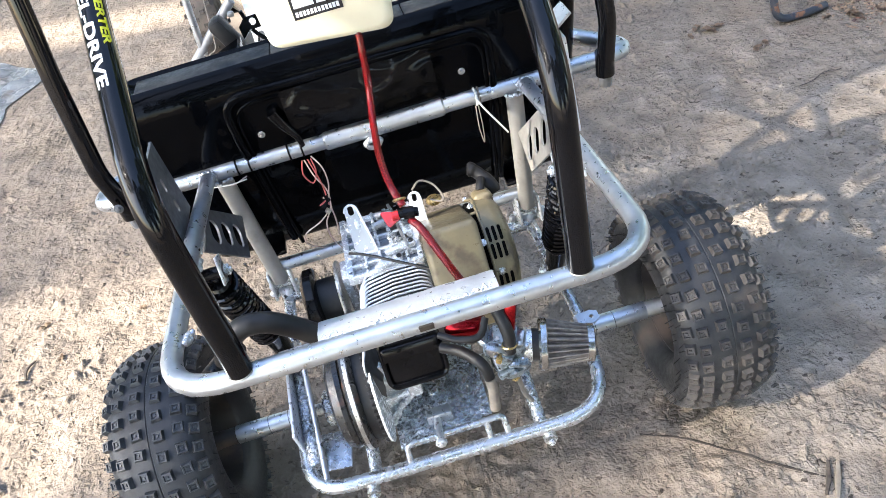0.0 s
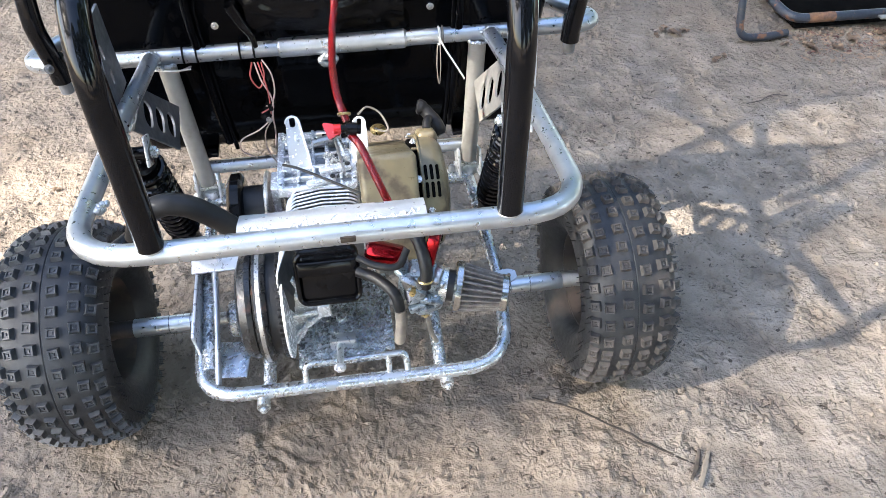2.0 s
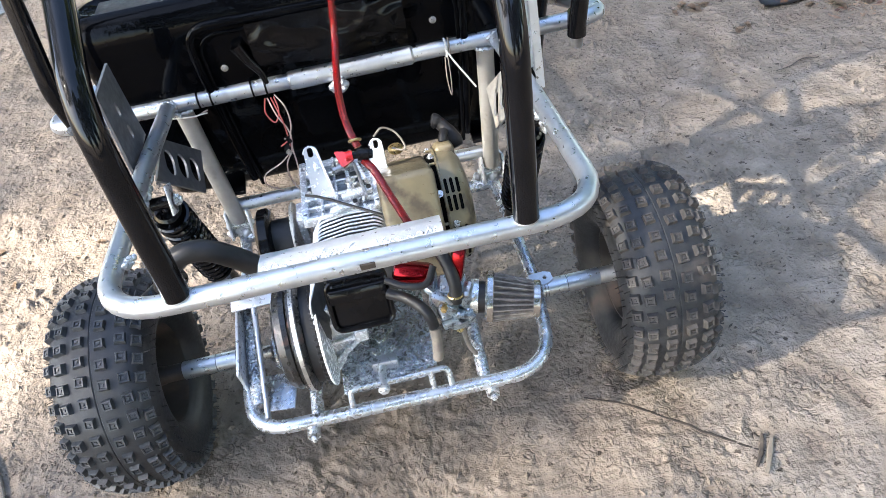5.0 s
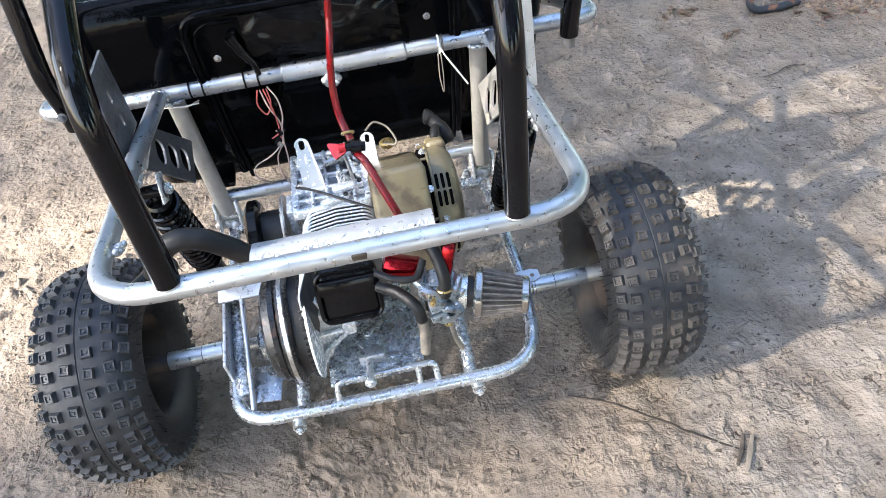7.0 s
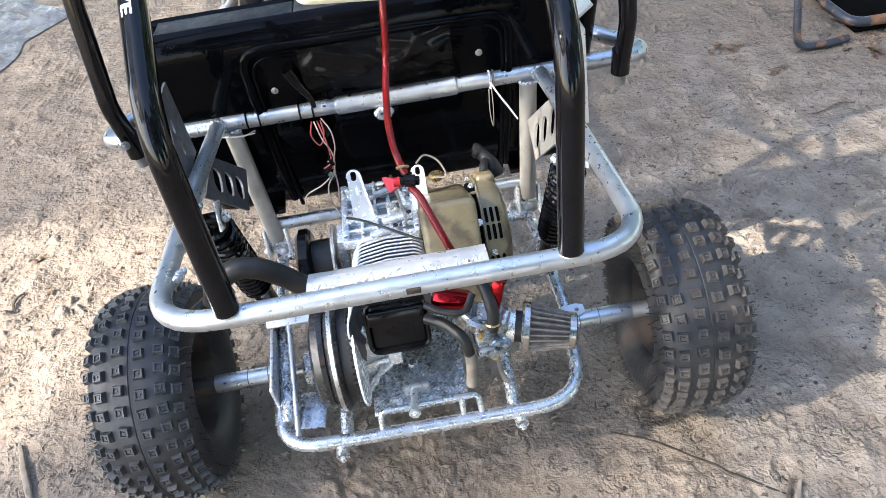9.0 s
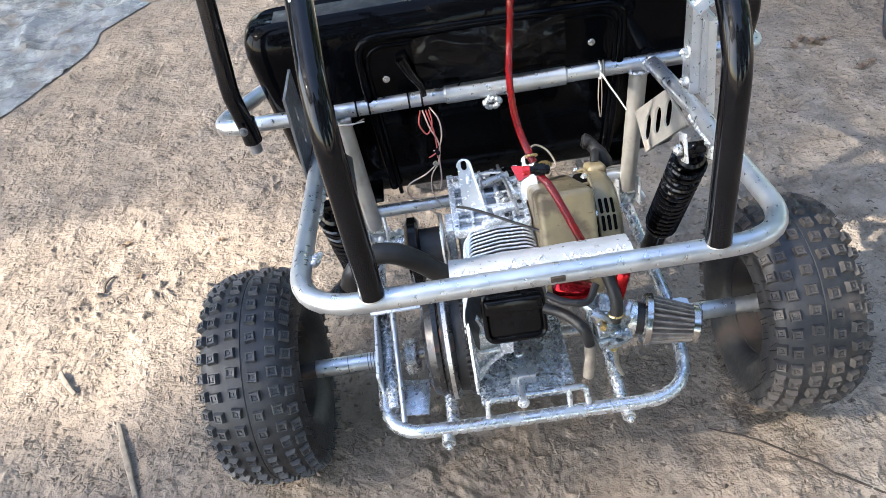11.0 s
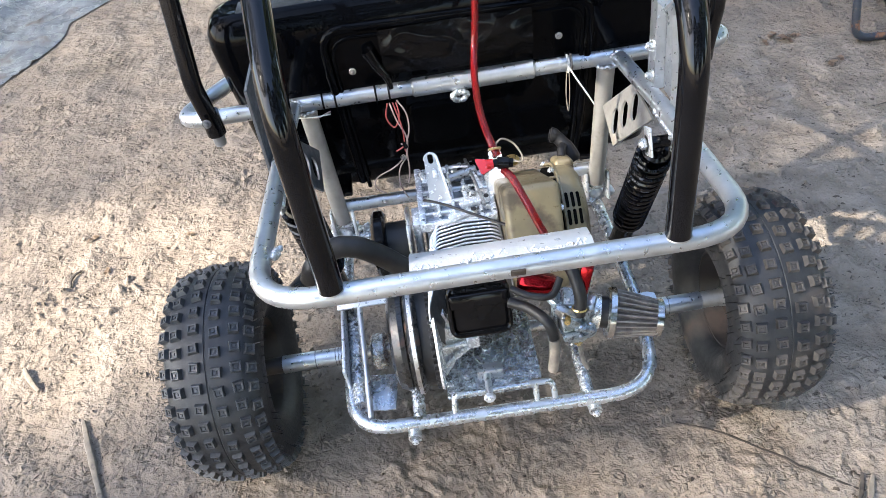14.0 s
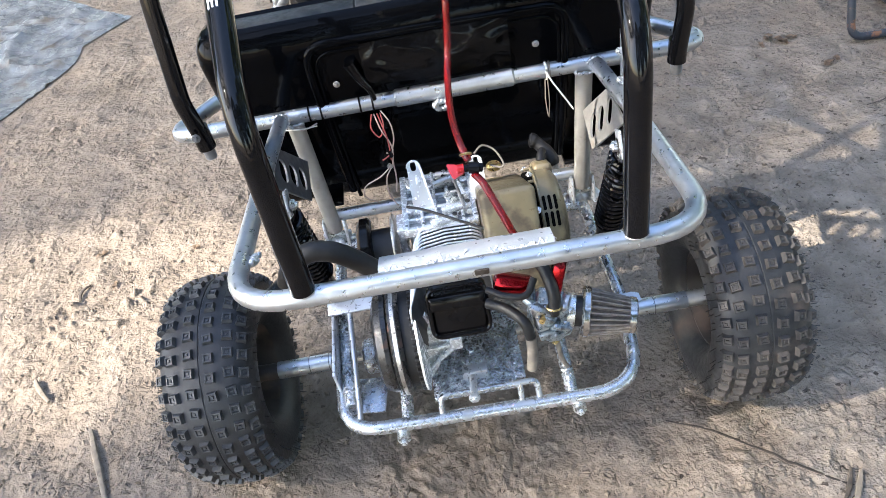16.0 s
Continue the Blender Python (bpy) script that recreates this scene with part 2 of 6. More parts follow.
def soil(nt, b):
    co = nt.nodes.new("ShaderNodeTexCoord").outputs["Object"]
    big, _ = noise_fac(nt, co, 1.3, 5.0, 0.35, 0.68)
    mid, midr = noise_fac(nt, co, 9.0, 6.0, 0.35, 0.66)
    fine, finer = noise_fac(nt, co, 70.0, 5.0, 0.3, 0.7)
    grit, gritr = noise_fac(nt, co, 260.0, 3.0, 0.35, 0.65)
    col = mixed(nt, big, (0.240, 0.193, 0.151), (0.198, 0.166, 0.136))
    sep = nt.nodes.new("ShaderNodeSeparateXYZ")
    nt.links.new(co, sep.inputs[0])
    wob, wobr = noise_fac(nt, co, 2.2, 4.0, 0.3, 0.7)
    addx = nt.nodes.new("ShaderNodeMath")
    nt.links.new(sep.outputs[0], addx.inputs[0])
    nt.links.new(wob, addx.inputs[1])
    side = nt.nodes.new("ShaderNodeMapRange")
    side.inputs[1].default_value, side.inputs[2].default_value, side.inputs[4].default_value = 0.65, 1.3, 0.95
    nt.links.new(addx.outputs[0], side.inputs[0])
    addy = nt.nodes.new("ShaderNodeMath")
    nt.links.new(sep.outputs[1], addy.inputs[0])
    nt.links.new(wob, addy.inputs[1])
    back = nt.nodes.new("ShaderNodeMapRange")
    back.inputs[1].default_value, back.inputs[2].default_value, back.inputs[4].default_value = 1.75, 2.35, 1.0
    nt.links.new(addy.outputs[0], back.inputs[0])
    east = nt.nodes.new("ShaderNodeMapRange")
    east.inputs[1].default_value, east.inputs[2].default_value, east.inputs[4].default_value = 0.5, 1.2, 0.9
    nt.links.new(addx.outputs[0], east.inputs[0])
    shade_corner = nt.nodes.new("ShaderNodeMath")
    shade_corner.operation = 'MULTIPLY'
    nt.links.new(back.outputs[0], shade_corner.inputs[0])
    nt.links.new(east.outputs[0], shade_corner.inputs[1])
    # paler colour towards +x paints in light that the shaded side lacks
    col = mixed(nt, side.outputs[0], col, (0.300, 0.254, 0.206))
    # back corner darkened for litter-strewn soil and for painted-in shade
    col = mixed(nt, shade_corner.outputs[0], col, (0.165, 0.136, 0.110))
    col2 = mixed(nt, mid, (0.172, 0.138, 0.108), col)
    col3 = mixed(nt, fine, (0.18, 0.150, 0.122), col2)
    h = mixed(nt, 0.28, col2, col3)
    speck = add(nt, "ShaderNodeTexNoise", Scale=62.0, Detail=3.0)
    stretch = nt.nodes.new("ShaderNodeMapping")
    stretch.inputs["Scale"].default_value = (0.8, 1.0, 1.0)
    nt.links.new(co, stretch.inputs["Vector"])
    nt.links.new(stretch.outputs[0], speck.inputs["Vector"])
    sp = nt.nodes.new("ShaderNodeMapRange")
    sp.inputs[1].default_value, sp.inputs[2].default_value = 0.645, 0.685
    nt.links.new(speck.outputs[0], sp.inputs[0])
    col4 = mixed(nt, sp.outputs[0], h, (0.085, 0.068, 0.053))
    lines = add(nt, "ShaderNodeTexNoise", Scale=34.0, Detail=2.0, Distortion=1.2)
    nt.links.new(co, lines.inputs["Vector"])
    off = nt.nodes.new("ShaderNodeMath")
    off.operation = 'SUBTRACT'
    off.inputs[1].default_value = 0.5
    nt.links.new(lines.outputs[0], off.inputs[0])
    mag = nt.nodes.new("ShaderNodeMath")
    mag.operation = 'ABSOLUTE'
    nt.links.new(off.outputs[0], mag.inputs[0])
    thin = nt.nodes.new("ShaderNodeMapRange")
    thin.inputs[1].default_value, thin.inputs[2].default_value, thin.inputs[3].default_value, thin.inputs[4].default_value = 0.004, 0.024, 1.0, 0.0
    nt.links.new(mag.outputs[0], thin.inputs[0])
    where, _ = noise_fac(nt, co, 19.0, 3.0, 0.53, 0.62)
    cut = nt.nodes.new("ShaderNodeMath")
    cut.operation = 'MULTIPLY'
    nt.links.new(thin.outputs[0], cut.inputs[0])
    nt.links.new(where, cut.inputs[1])
    # darkens the sunken lines, relief shading put into the colour
    faint = nt.nodes.new("ShaderNodeMath")
    faint.operation = 'MULTIPLY'
    faint.inputs[1].default_value = 0.30
    nt.links.new(cut.outputs[0], faint.inputs[0])
    col4 = mixed(nt, faint.outputs[0], col4, (0.10, 0.082, 0.066))
    warp = add(nt, "ShaderNodeTexNoise", Scale=26.0, Detail=3.0)
    nt.links.new(co, warp.inputs["Vector"])
    shift = nt.nodes.new("ShaderNodeVectorMath")
    shift.operation = 'MULTIPLY_ADD'
    shift.inputs[1].default_value = (0.05, 0.05, 0.05)
    nt.links.new(warp.outputs["Color"], shift.inputs[0])
    nt.links.new(co, shift.inputs[2])
    clod = add(nt, "ShaderNodeTexVoronoi", Scale=44.0)
    clod.feature = 'DISTANCE_TO_EDGE'
    nt.links.new(shift.outputs[0], clod.inputs["Vector"])
    gap = nt.nodes.new("ShaderNodeMapRange")
    gap.inputs[1].default_value, gap.inputs[2].default_value, gap.inputs[3].default_value, gap.inputs[4].default_value = 0.02, 0.16, 1.0, 0.0
    nt.links.new(clod.outputs["Distance"], gap.inputs[0])
    trod, _ = noise_fac(nt, co, 11.0, 4.0, 0.50, 0.66)
    open_gap = nt.nodes.new("ShaderNodeMath")
    open_gap.operation = 'MULTIPLY'
    nt.links.new(gap.outputs[0], open_gap.inputs[0])
    nt.links.new(trod, open_gap.inputs[1])
    # gaps between clods also get their shade as a darker tint
    dim = nt.nodes.new("ShaderNodeMath")
    dim.operation = 'MULTIPLY'
    dim.inputs[1].default_value = 0.22
    nt.links.new(open_gap.outputs[0], dim.inputs[0])
    col4 = mixed(nt, dim.outputs[0], col4, (0.12, 0.098, 0.078))
    sink = nt.nodes.new("ShaderNodeMath")
    sink.operation = 'MULTIPLY'
    sink.inputs[1].default_value = -1.0
    nt.links.new(open_gap.outputs[0], sink.inputs[0])
    damp = nt.nodes.new("ShaderNodeVectorMath")
    damp.operation = 'MULTIPLY_ADD'
    damp.inputs[1].default_value, damp.inputs[2].default_value = (1 / 0.17, 1 / 0.11, 0.0), (DAMP_AT[0] / -0.17, DAMP_AT[1] / -0.11, 0.0)
    nt.links.new(shift.outputs[0], damp.inputs[0])
    span = nt.nodes.new("ShaderNodeVectorMath")
    span.operation = 'LENGTH'
    nt.links.new(damp.outputs[0], span.inputs[0])
    wet = nt.nodes.new("ShaderNodeMapRange")
    wet.inputs[1].default_value, wet.inputs[2].default_value, wet.inputs[3].default_value, wet.inputs[4].default_value = 0.4, 1.1, 0.6, 0.0
    nt.links.new(span.outputs["Value"], wet.inputs[0])
    col4 = mixed(nt, wet.outputs[0], col4, (0.12, 0.098, 0.074))
    nt.links.new(col4, b.inputs["Base Color"])
    b.inputs["Roughness"].default_value = 0.95
    b.inputs["Specular IOR Level"].default_value = 0.15
    prev = None
    inv = nt.nodes.new("ShaderNodeMath")
    inv.operation = 'MULTIPLY'
    inv.inputs[1].default_value = -1.0
    nt.links.new(cut.outputs[0], inv.inputs[0])
    for raw, dist, st in ((inv.outputs[0], 0.006, 0.6), (sink.outputs[0], 0.007, 0.6), (midr, 0.05, 0.9), (finer, 0.010, 0.7), (gritr, 0.002, 0.4)):
        bn = add(nt, "ShaderNodeBump", Strength=st, Distance=dist)
        nt.links.new(raw, bn.inputs["Height"])
        if prev:
            nt.links.new(prev, bn.inputs["Normal"])
        prev = bn.outputs[0]
    nt.links.new(prev, b.inputs["Normal"])


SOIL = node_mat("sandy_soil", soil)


# ---- mesh helpers ----
WORLD = {}


def part(name, bm, material, parent=None, label="", smooth=True):
    """Links a bmesh, made in world metres, as one mesh object under a thing or part."""
    bmesh.ops.recalc_face_normals(bm, faces=bm.faces)
    xs = [v.co for v in bm.verts]
    c = Vector([(min(v[i] for v in xs) + max(v[i] for v in xs)) / 2 for i in range(3)])
    bmesh.ops.translate(bm, verts=bm.verts, vec=-c)
    me = bpy.data.meshes.new(name)
    bm.to_mesh(me)
    bm.free()
    mats = material if isinstance(material, (list, tuple)) else [material]
    for m in mats:
        me.materials.append(m)
    if smooth:
        me.polygons.foreach_set("use_smooth", [True] * len(me.polygons))
        me.set_sharp_from_angle(angle=radians(38))
    ob = new(name, me)
    ob.location = c - (WORLD[parent.name] if parent else Vector())
    ob.parent = parent
    WORLD[ob.name] = c
    if label:
        ob["label"] = label
    return ob


def empty(name, at, label, category, group="", kind=""):
    ob = new(name)
    ob.location = at
    ob.empty_display_size = 0.1
    WORLD[ob.name] = Vector(at)
    return tagged(ob, label, category, group, kind)


def rounded(points, radius, n=6, closed=False):
    """A polyline with its inner corners rounded."""
    pts = [Vector(p) for p in points]
    out = []
    m = len(pts)
    for i, p in enumerate(pts):
        if not closed and i in (0, m - 1):
            out.append(p)
            continue
        a, b = pts[i - 1] - p, pts[(i + 1) % m] - p
        ang = a.angle(b)
        if ang > 3.05:
            out.append(p)
            continue
        rr = radius[i] if isinstance(radius, (list, tuple)) else radius
        cut = min(rr / math.tan(ang / 2), a.length * 0.49, b.length * 0.49)
        s, e = p + a.normalized() * cut, p + b.normalized() * cut
        for k in range(n + 1):
            t = k / n
            out.append((1 - t) ** 2 * s + 2 * t * (1 - t) * p + t * t * e)
    return out


def spline(points, n=8):
    """A smooth curve through points."""
    p = [Vector(q) for q in points]
    p = [2 * p[0] - p[1]] + p + [2 * p[-1] - p[-2]]
    out = []
    for i in range(1, len(p) - 2):
        for k in range(n):
            t = k / n
            out.append(0.5 * ((2 * p[i]) + (p[i + 1] - p[i - 1]) * t + (2 * p[i - 1] - 5 * p[i] + 4 * p[i + 1] - p[i + 2]) * t * t + (3 * p[i] - p[i - 1] - 3 * p[i + 1] + p[i + 2]) * t ** 3))
    return out + [p[-2]]


def tube(path, r, seg=14, bm=None, closed=False, hollow=0.0, flat=1.0):
    """Sweeps a round section along a path. r may be a list; hollow: wall thickness of an open end."""
    bm = bm or bmesh.new()
    pts = [Vector(p) for p in path]
    n = len(pts)
    rs = r if isinstance(r, (list, tuple)) else [r] * n
    tang = []
    for i in range(n):
        a = pts[i - 1] if (i or closed) else pts[i]
        b = pts[(i + 1) % n] if (i < n - 1 or closed) else pts[i]
        tang.append((b - a).normalized())
    up = Vector((0, 0, 1)) if abs(tang[0].z) < 0.9 else Vector((0, 1, 0))
    u = tang[0].cross(up).normalized()
    rings = []
    for i in range(n):
        if i:
            u = (u - tang[i] * u.dot(tang[i])).normalized()
        v = tang[i].cross(u)
        rings.append([bm.verts.new(pts[i] + (u * math.cos(2 * math.pi * k / seg) + v * flat * math.sin(2 * math.pi * k / seg)) * rs[i]) for k in range(seg)])
    for i in range(n if closed else n - 1):
        a, b = rings[i], rings[(i + 1) % n]
        for k in range(seg):
            bm.faces.new((a[k], a[(k + 1) % seg], b[(k + 1) % seg], b[k]))
    if not closed:
        for ring, t in ((rings[0], tang[0]), (rings[-1], -tang[-1])):
            if hollow:
                c = sum((v.co for v in ring), Vector()) / seg
                inner = [bm.verts.new(c + (v.co - c) * (1 - hollow)) for v in ring]
                deep = [bm.verts.new(v.co + t * (ring[0].co - c).length * 2) for v in inner]
                for k in range(seg):
                    j = (k + 1) % seg
                    bm.faces.new((ring[k], ring[j], inner[j], inner[k]))
                    bm.faces.new((inner[k], inner[j], deep[j], deep[k]))
                bm.faces.new(deep)
            else:
                bm.faces.new(ring)
    return bm


def box(at, size, bevel=0.003, turn=(0, 0, 0), bm=None, seg=2):
    bm = bm or bmesh.new()
    one = bmesh.new()
    bmesh.ops.create_cube(one, size=1.0)
    bmesh.ops.scale(one, vec=size, verts=one.verts)
    if bevel:
        bmesh.ops.bevel(one, geom=one.edges[:], offset=min(bevel, min(size) * 0.49), segments=seg, affect='EDGES', profile=0.5)
    bmesh.ops.transform(one, matrix=pose(*at, *turn), verts=one.verts)
    return join(bm, one)


def join(bm, other):
    me = bpy.data.meshes.new("tmp")
    other.to_mesh(me)
    other.free()
    bm.from_mesh(me)
    bpy.data.meshes.remove(me)
    return bm


def lathe(profile, at, axis, seg=32, bm=None, closed=False):
    """Turns a profile of (radius, along) about an axis through a place."""
    bm = bm or bmesh.new()
    m = Matrix.Translation(at) @ Vector(axis).to_track_quat("Z", "Y").to_matrix().to_4x4()
    rings = []
    for r, h in profile:
        if r < 1e-6:
            rings.append([bm.verts.new(m @ Vector((0, 0, h)))])
        else:
            rings.append([bm.verts.new(m @ Vector((r * math.cos(2 * math.pi * k / seg), r * math.sin(2 * math.pi * k / seg), h))) for k in range(seg)])
    pairs = list(zip(rings, rings[1:])) + ([(rings[-1], rings[0])] if closed else [])
    for a, b in pairs:
        for k in range(seg):
            j = (k + 1) % seg
            if len(a) == 1 and len(b) == 1:
                continue
            if len(a) == 1:
                bm.faces.new((a[0], b[k], b[j]))
            elif len(b) == 1:
                bm.faces.new((a[k], a[j], b[0]))
            else:
                bm.faces.new((a[k], a[j], b[j], b[k]))
    return bm


def disc(r, thick, at, axis, bevel=0.003, seg=32, bm=None):
    h = thick / 2
    return lathe([(0, -h), (r - bevel, -h), (r, -h + bevel), (r, h - bevel), (r - bevel, h), (0, h)], at, axis, seg, bm)


def plate(outline, holes, thick, m, bm=None):
    """A flat plate with holes: 2D outlines in its own plane, placed by the pose m."""
    bm = bm or bmesh.new()
    one = bmesh.new()
    edges = []
    for loop in [outline] + list(holes):
        vs = [one.verts.new((x, y, 0)) for x, y in loop]
        edges += [one.edges.new((vs[i], vs[(i + 1) % len(vs)])) for i in range(len(vs))]
    bmesh.ops.triangle_fill(one, use_beauty=True, use_dissolve=False, edges=edges)
    ext = bmesh.ops.extrude_face_region(one, geom=one.faces[:])
    bmesh.ops.translate(one, vec=(0, 0, thick), verts=[g for g in ext["geom"] if isinstance(g, bmesh.types.BMVert)])
    bmesh.ops.transform(one, matrix=m, verts=one.verts)
    return join(bm, one)


def slot(cx, cy, w, h, ang=0.0, n=6):
    """A slot-shaped outline, h long and w wide."""
    out = []
    for end in (1, -1):
        for k in range(n + 1):
            a = math.pi * k / n + (0 if end > 0 else math.pi)
            x, y = w / 2 * math.cos(a), end * (h - w) / 2 + w / 2 * math.sin(a)
            out.append((cx + x * math.cos(ang) - y * math.sin(ang), cy + x * math.sin(ang) + y * math.cos(ang)))
    return out


def hexbolt(at, axis, r=0.008, h=0.006, washer=True, bm=None):
    bm = bm or bmesh.new()
    if washer:
        disc(r * 1.55, 0.002, Vector(at), axis, 0.0005, 16, bm)
    a = Vector(axis).normalized()
    lathe([(0, 0), (r, 0), (r, h * 0.8), (r * 0.85, h), (0, h)], Vector(at) + a * 0.001, axis, 6, bm)
    disc(r * 0.5, h * 0.5, Vector(at) + a * (h + h * 0.2), axis, 0.0006, 10, bm)
    return bm


def weld(path, r, seed, bm=None):
    """A lumpy weld bead."""
    rnd = random.Random(seed)
    bm = bm or bmesh.new()
    pts = [Vector(p) for p in path]
    pts = [q for p, n in zip(pts, pts[1:] + [pts[-1]]) for q in (p, p.lerp(n, 0.33), p.lerp(n, 0.67))]
    for p in pts:
        one = bmesh.new()
        bmesh.ops.create_icosphere(one, subdivisions=2, radius=r * rnd.uniform(0.6, 0.95))
        for v in one.verts:
            v.co *= rnd.uniform(0.88, 1.1)
        bmesh.ops.translate(one, vec=Vector(p) + Vector([rnd.uniform(-r, r) * 0.4 for _ in range(3)]), verts=one.verts)
        join(bm, one)
    return bm


def ring(at, axis, rad, r, n=10):
    m = Matrix.Translation(at) @ Vector(axis).to_track_quat("Z", "Y").to_matrix().to_4x4()
    return [m @ Vector((rad * math.cos(2 * math.pi * k / n), rad * math.sin(2 * math.pi * k / n), 0)) for k in range(n)]


def letters(words, size, m, material, parent, name="lettering", label=""):
    cu = bpy.data.curves.new("words", 'FONT')
    cu.body, cu.size, cu.extrude, cu.align_x, cu.align_y = words, size, 0.0003, 'CENTER', 'CENTER'
    cu.offset = size * 0.025
    ob = new("words", cu)
    dg = bpy.context.evaluated_depsgraph_get()
    me = bpy.data.meshes.new_from_object(ob.evaluated_get(dg))
    bpy.data.objects.remove(ob)
    bm = bmesh.new()
    bm.from_mesh(me)
    bpy.data.meshes.remove(me)
    bmesh.ops.triangulate(bm, faces=bm.faces[:])
    for _ in range(2):
        bmesh.ops.subdivide_edges(bm, edges=[e for e in bm.edges if e.calc_length() > size * 0.12], cuts=2)
        bmesh.ops.triangulate(bm, faces=bm.faces[:])
    return bm

# ---- ground ----
def ground_height(x, y):
    n = noise.noise(Vector((x * 1.7, y * 1.7, 3.1))) * 0.010 + noise.noise(Vector((x * 6, y * 6, 7.7))) * 0.007
    n += noise.noise(Vector((x * 19, y * 19, 1.3))) * 0.004
    if -1.9 < x < 2.1 and -0.55 < y < 2.6:
        w = 0.35 * noise.noise(Vector((x * 9, y * 9, 0.4)))
        patch = max(0.0, min(1.0, 0.50 + 1.9 * noise.noise(Vector((x * 2.6, y * 2.6, 8.8)))))
        loose = max(0.0, min(1.0, 0.45 + 2.2 * noise.noise(Vector((x * 4.1, y * 4.1, 5.2)))))
        # crusted flakes with broken edges, and loose crumbs
        a = noise.noise(Vector((x * 24 + w * 9, y * 33 + w * 5, 4.4)))
        n += max(0.0, 0.16 - abs(a)) * 0.019 * patch * max(0.0, min(1.0, 0.7 + 2.5 * noise.noise(Vector((x * 13, y * 13, 6.1)))))
        b = noise.noise(Vector((x * 37 + y * 9 + w * 9, y * 41 - x * 8, 2.2)))
        n += max(0.0, b - 0.10) ** 1.5 * 0.030 * loose - max(0.0, -b - 0.22) * 0.012 * patch
        # prints of a lugged tyre, half trodden out
        if abs(x - 0.50) < 0.085 and -0.35 < y < 0.16:
            u, v = (x - 0.415) / 0.034 % 1.0, (y + 0.6 * abs(x - 0.50)) / 0.036 % 1.0
            if 0.25 < u < 0.75 and 0.25 < v < 0.75:
                n -= 0.0045 * max(0.0, min(1.0, 0.6 + 2.0 * noise.noise(Vector((x * 7, y * 7, 1.9)))))
    for cx in (-0.506, 0.50):
        d = math.hypot((x - cx) / 0.2, (y - 0.360) / 0.2)
        n *= min(1, max(0.15, d - 0.4))
    return n - 0.004


def build_ground():
    def lines(far, a, b, c, d):
        return [-far, -20, -8] + [a + 0.04 * i for i in range(int((b - a) / 0.04))] + [b + 0.0046 * i for i in range(int((c - b) / 0.0046))] + [c + 0.04 * i for i in range(int((d - c) / 0.04) + 1)] + [9, 20, far]
    xs, ys = lines(60, -3.2, -1.75, 1.95, 3.4), lines(60, -1.2, -0.45, 2.1, 5.0)
    n, m = len(xs), len(ys)
    verts = [(x, y, ground_height(x, y) if abs(x) < 3.4 and -1.2 < y < 5 else -0.004) for y in ys for x in xs]
    faces = [(j * n + i, j * n + i + 1, (j + 1) * n + i + 1, (j + 1) * n + i) for j in range(m - 1) for i in range(n - 1)]
    me = bpy.data.meshes.new("ground")
    me.from_pydata(verts, [], faces)
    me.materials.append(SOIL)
    me.polygons.foreach_set("use_smooth", [True] * len(me.polygons))
    return tagged(new("ground", me), "bare sandy soil, trampled and littered with crumbs", "ground", "", "structure")


build_ground()

# ---- go-kart ----
kart = empty("go_kart", (0, 1.2, 0), "home-built go-kart with silver tube frame and exposed rear engine", "go-kart")

HOOP_Z, UP_Y, UP_Z = 0.718, 0.585, 0.652


def mirrored(pts):
    return [(-x, y, z) for x, y, z in reversed(pts)]


# rear bumper hoop
half = [(0.298, UP_Y - 0.004, UP_Z + 0.002), (0.299, 0.34, 0.688), (0.302, 0.0, HOOP_Z)]
hoop = rounded(half + mirrored(half), [0, 0, 0.085, 0.085, 0, 0], 8)
part("bumper_hoop", tube(hoop, 0.0135, 18), SILVER, kart, "silver-painted bent steel tube")
bm = bmesh.new()
prof = [(0.004, 0.7225), (0.008, 0.7290), (0.020, 0.7290), (0.046, 0.7215), (0.054, 0.7150), (0.057, 0.700), (0.054, 0.700), (0.050, 0.7125), (0.044, 0.7180), (0.018, 0.7250), (0.008, 0.7225)]
rows = []
for k in range(49):
    x = -0.112 + 0.220 * k / 48
    rows.append([bm.verts.new((x + (0.002 * math.sin(9 * y) if k in (0, 48) else 0), y, z + 0.0010 * noise.noise(Vector((x * 40, y * 60, 3))))) for y, z in prof])
for a, b in zip(rows, rows[1:]):
    for k in range(len(prof)):
        j = (k + 1) % len(prof)
        bm.faces.new((a[k], a[j], b[j], b[k]))
bm.faces.new(rows[0])
bm.faces.new(rows[-1][::-1])
part("bumper_plate", bm, PLATE, kart, "bright silver bent plate with pitted paint")
rnd = random.Random(12)
for a, b in ((-0.108, -0.075), (-0.052, 0.012), (0.028, 0.104)):
    n = int((b - a) / 0.0036)
    part("weld_bead", weld([(a + 0.0036 * i, 0.0105 + rnd.uniform(-0.004, 0.011), 0.7290 + rnd.uniform(-0.0015, 0.0010)) for i in range(n)], 0.0019, 3 + n), PLATE, kart)
for q in ((-0.286, 0.092, 0.7125), (-0.285, 0.100, 0.7115), (-0.284, 0.108, 0.7105)):
    part("weld_bead", weld([q, (q[0] + 0.003, q[1] + 0.006, q[2] - 0.004)], 0.0055, int(q[1] * 1000)), BRIGHT, kart)
bm = box((0.014, -0.0126, 0.7195), (0.018, 0.003, 0.010), 0.001, (12, 0, 0))
part("paint_chip", bm, ROOT, kart, "bare rusty patch on the hoop")

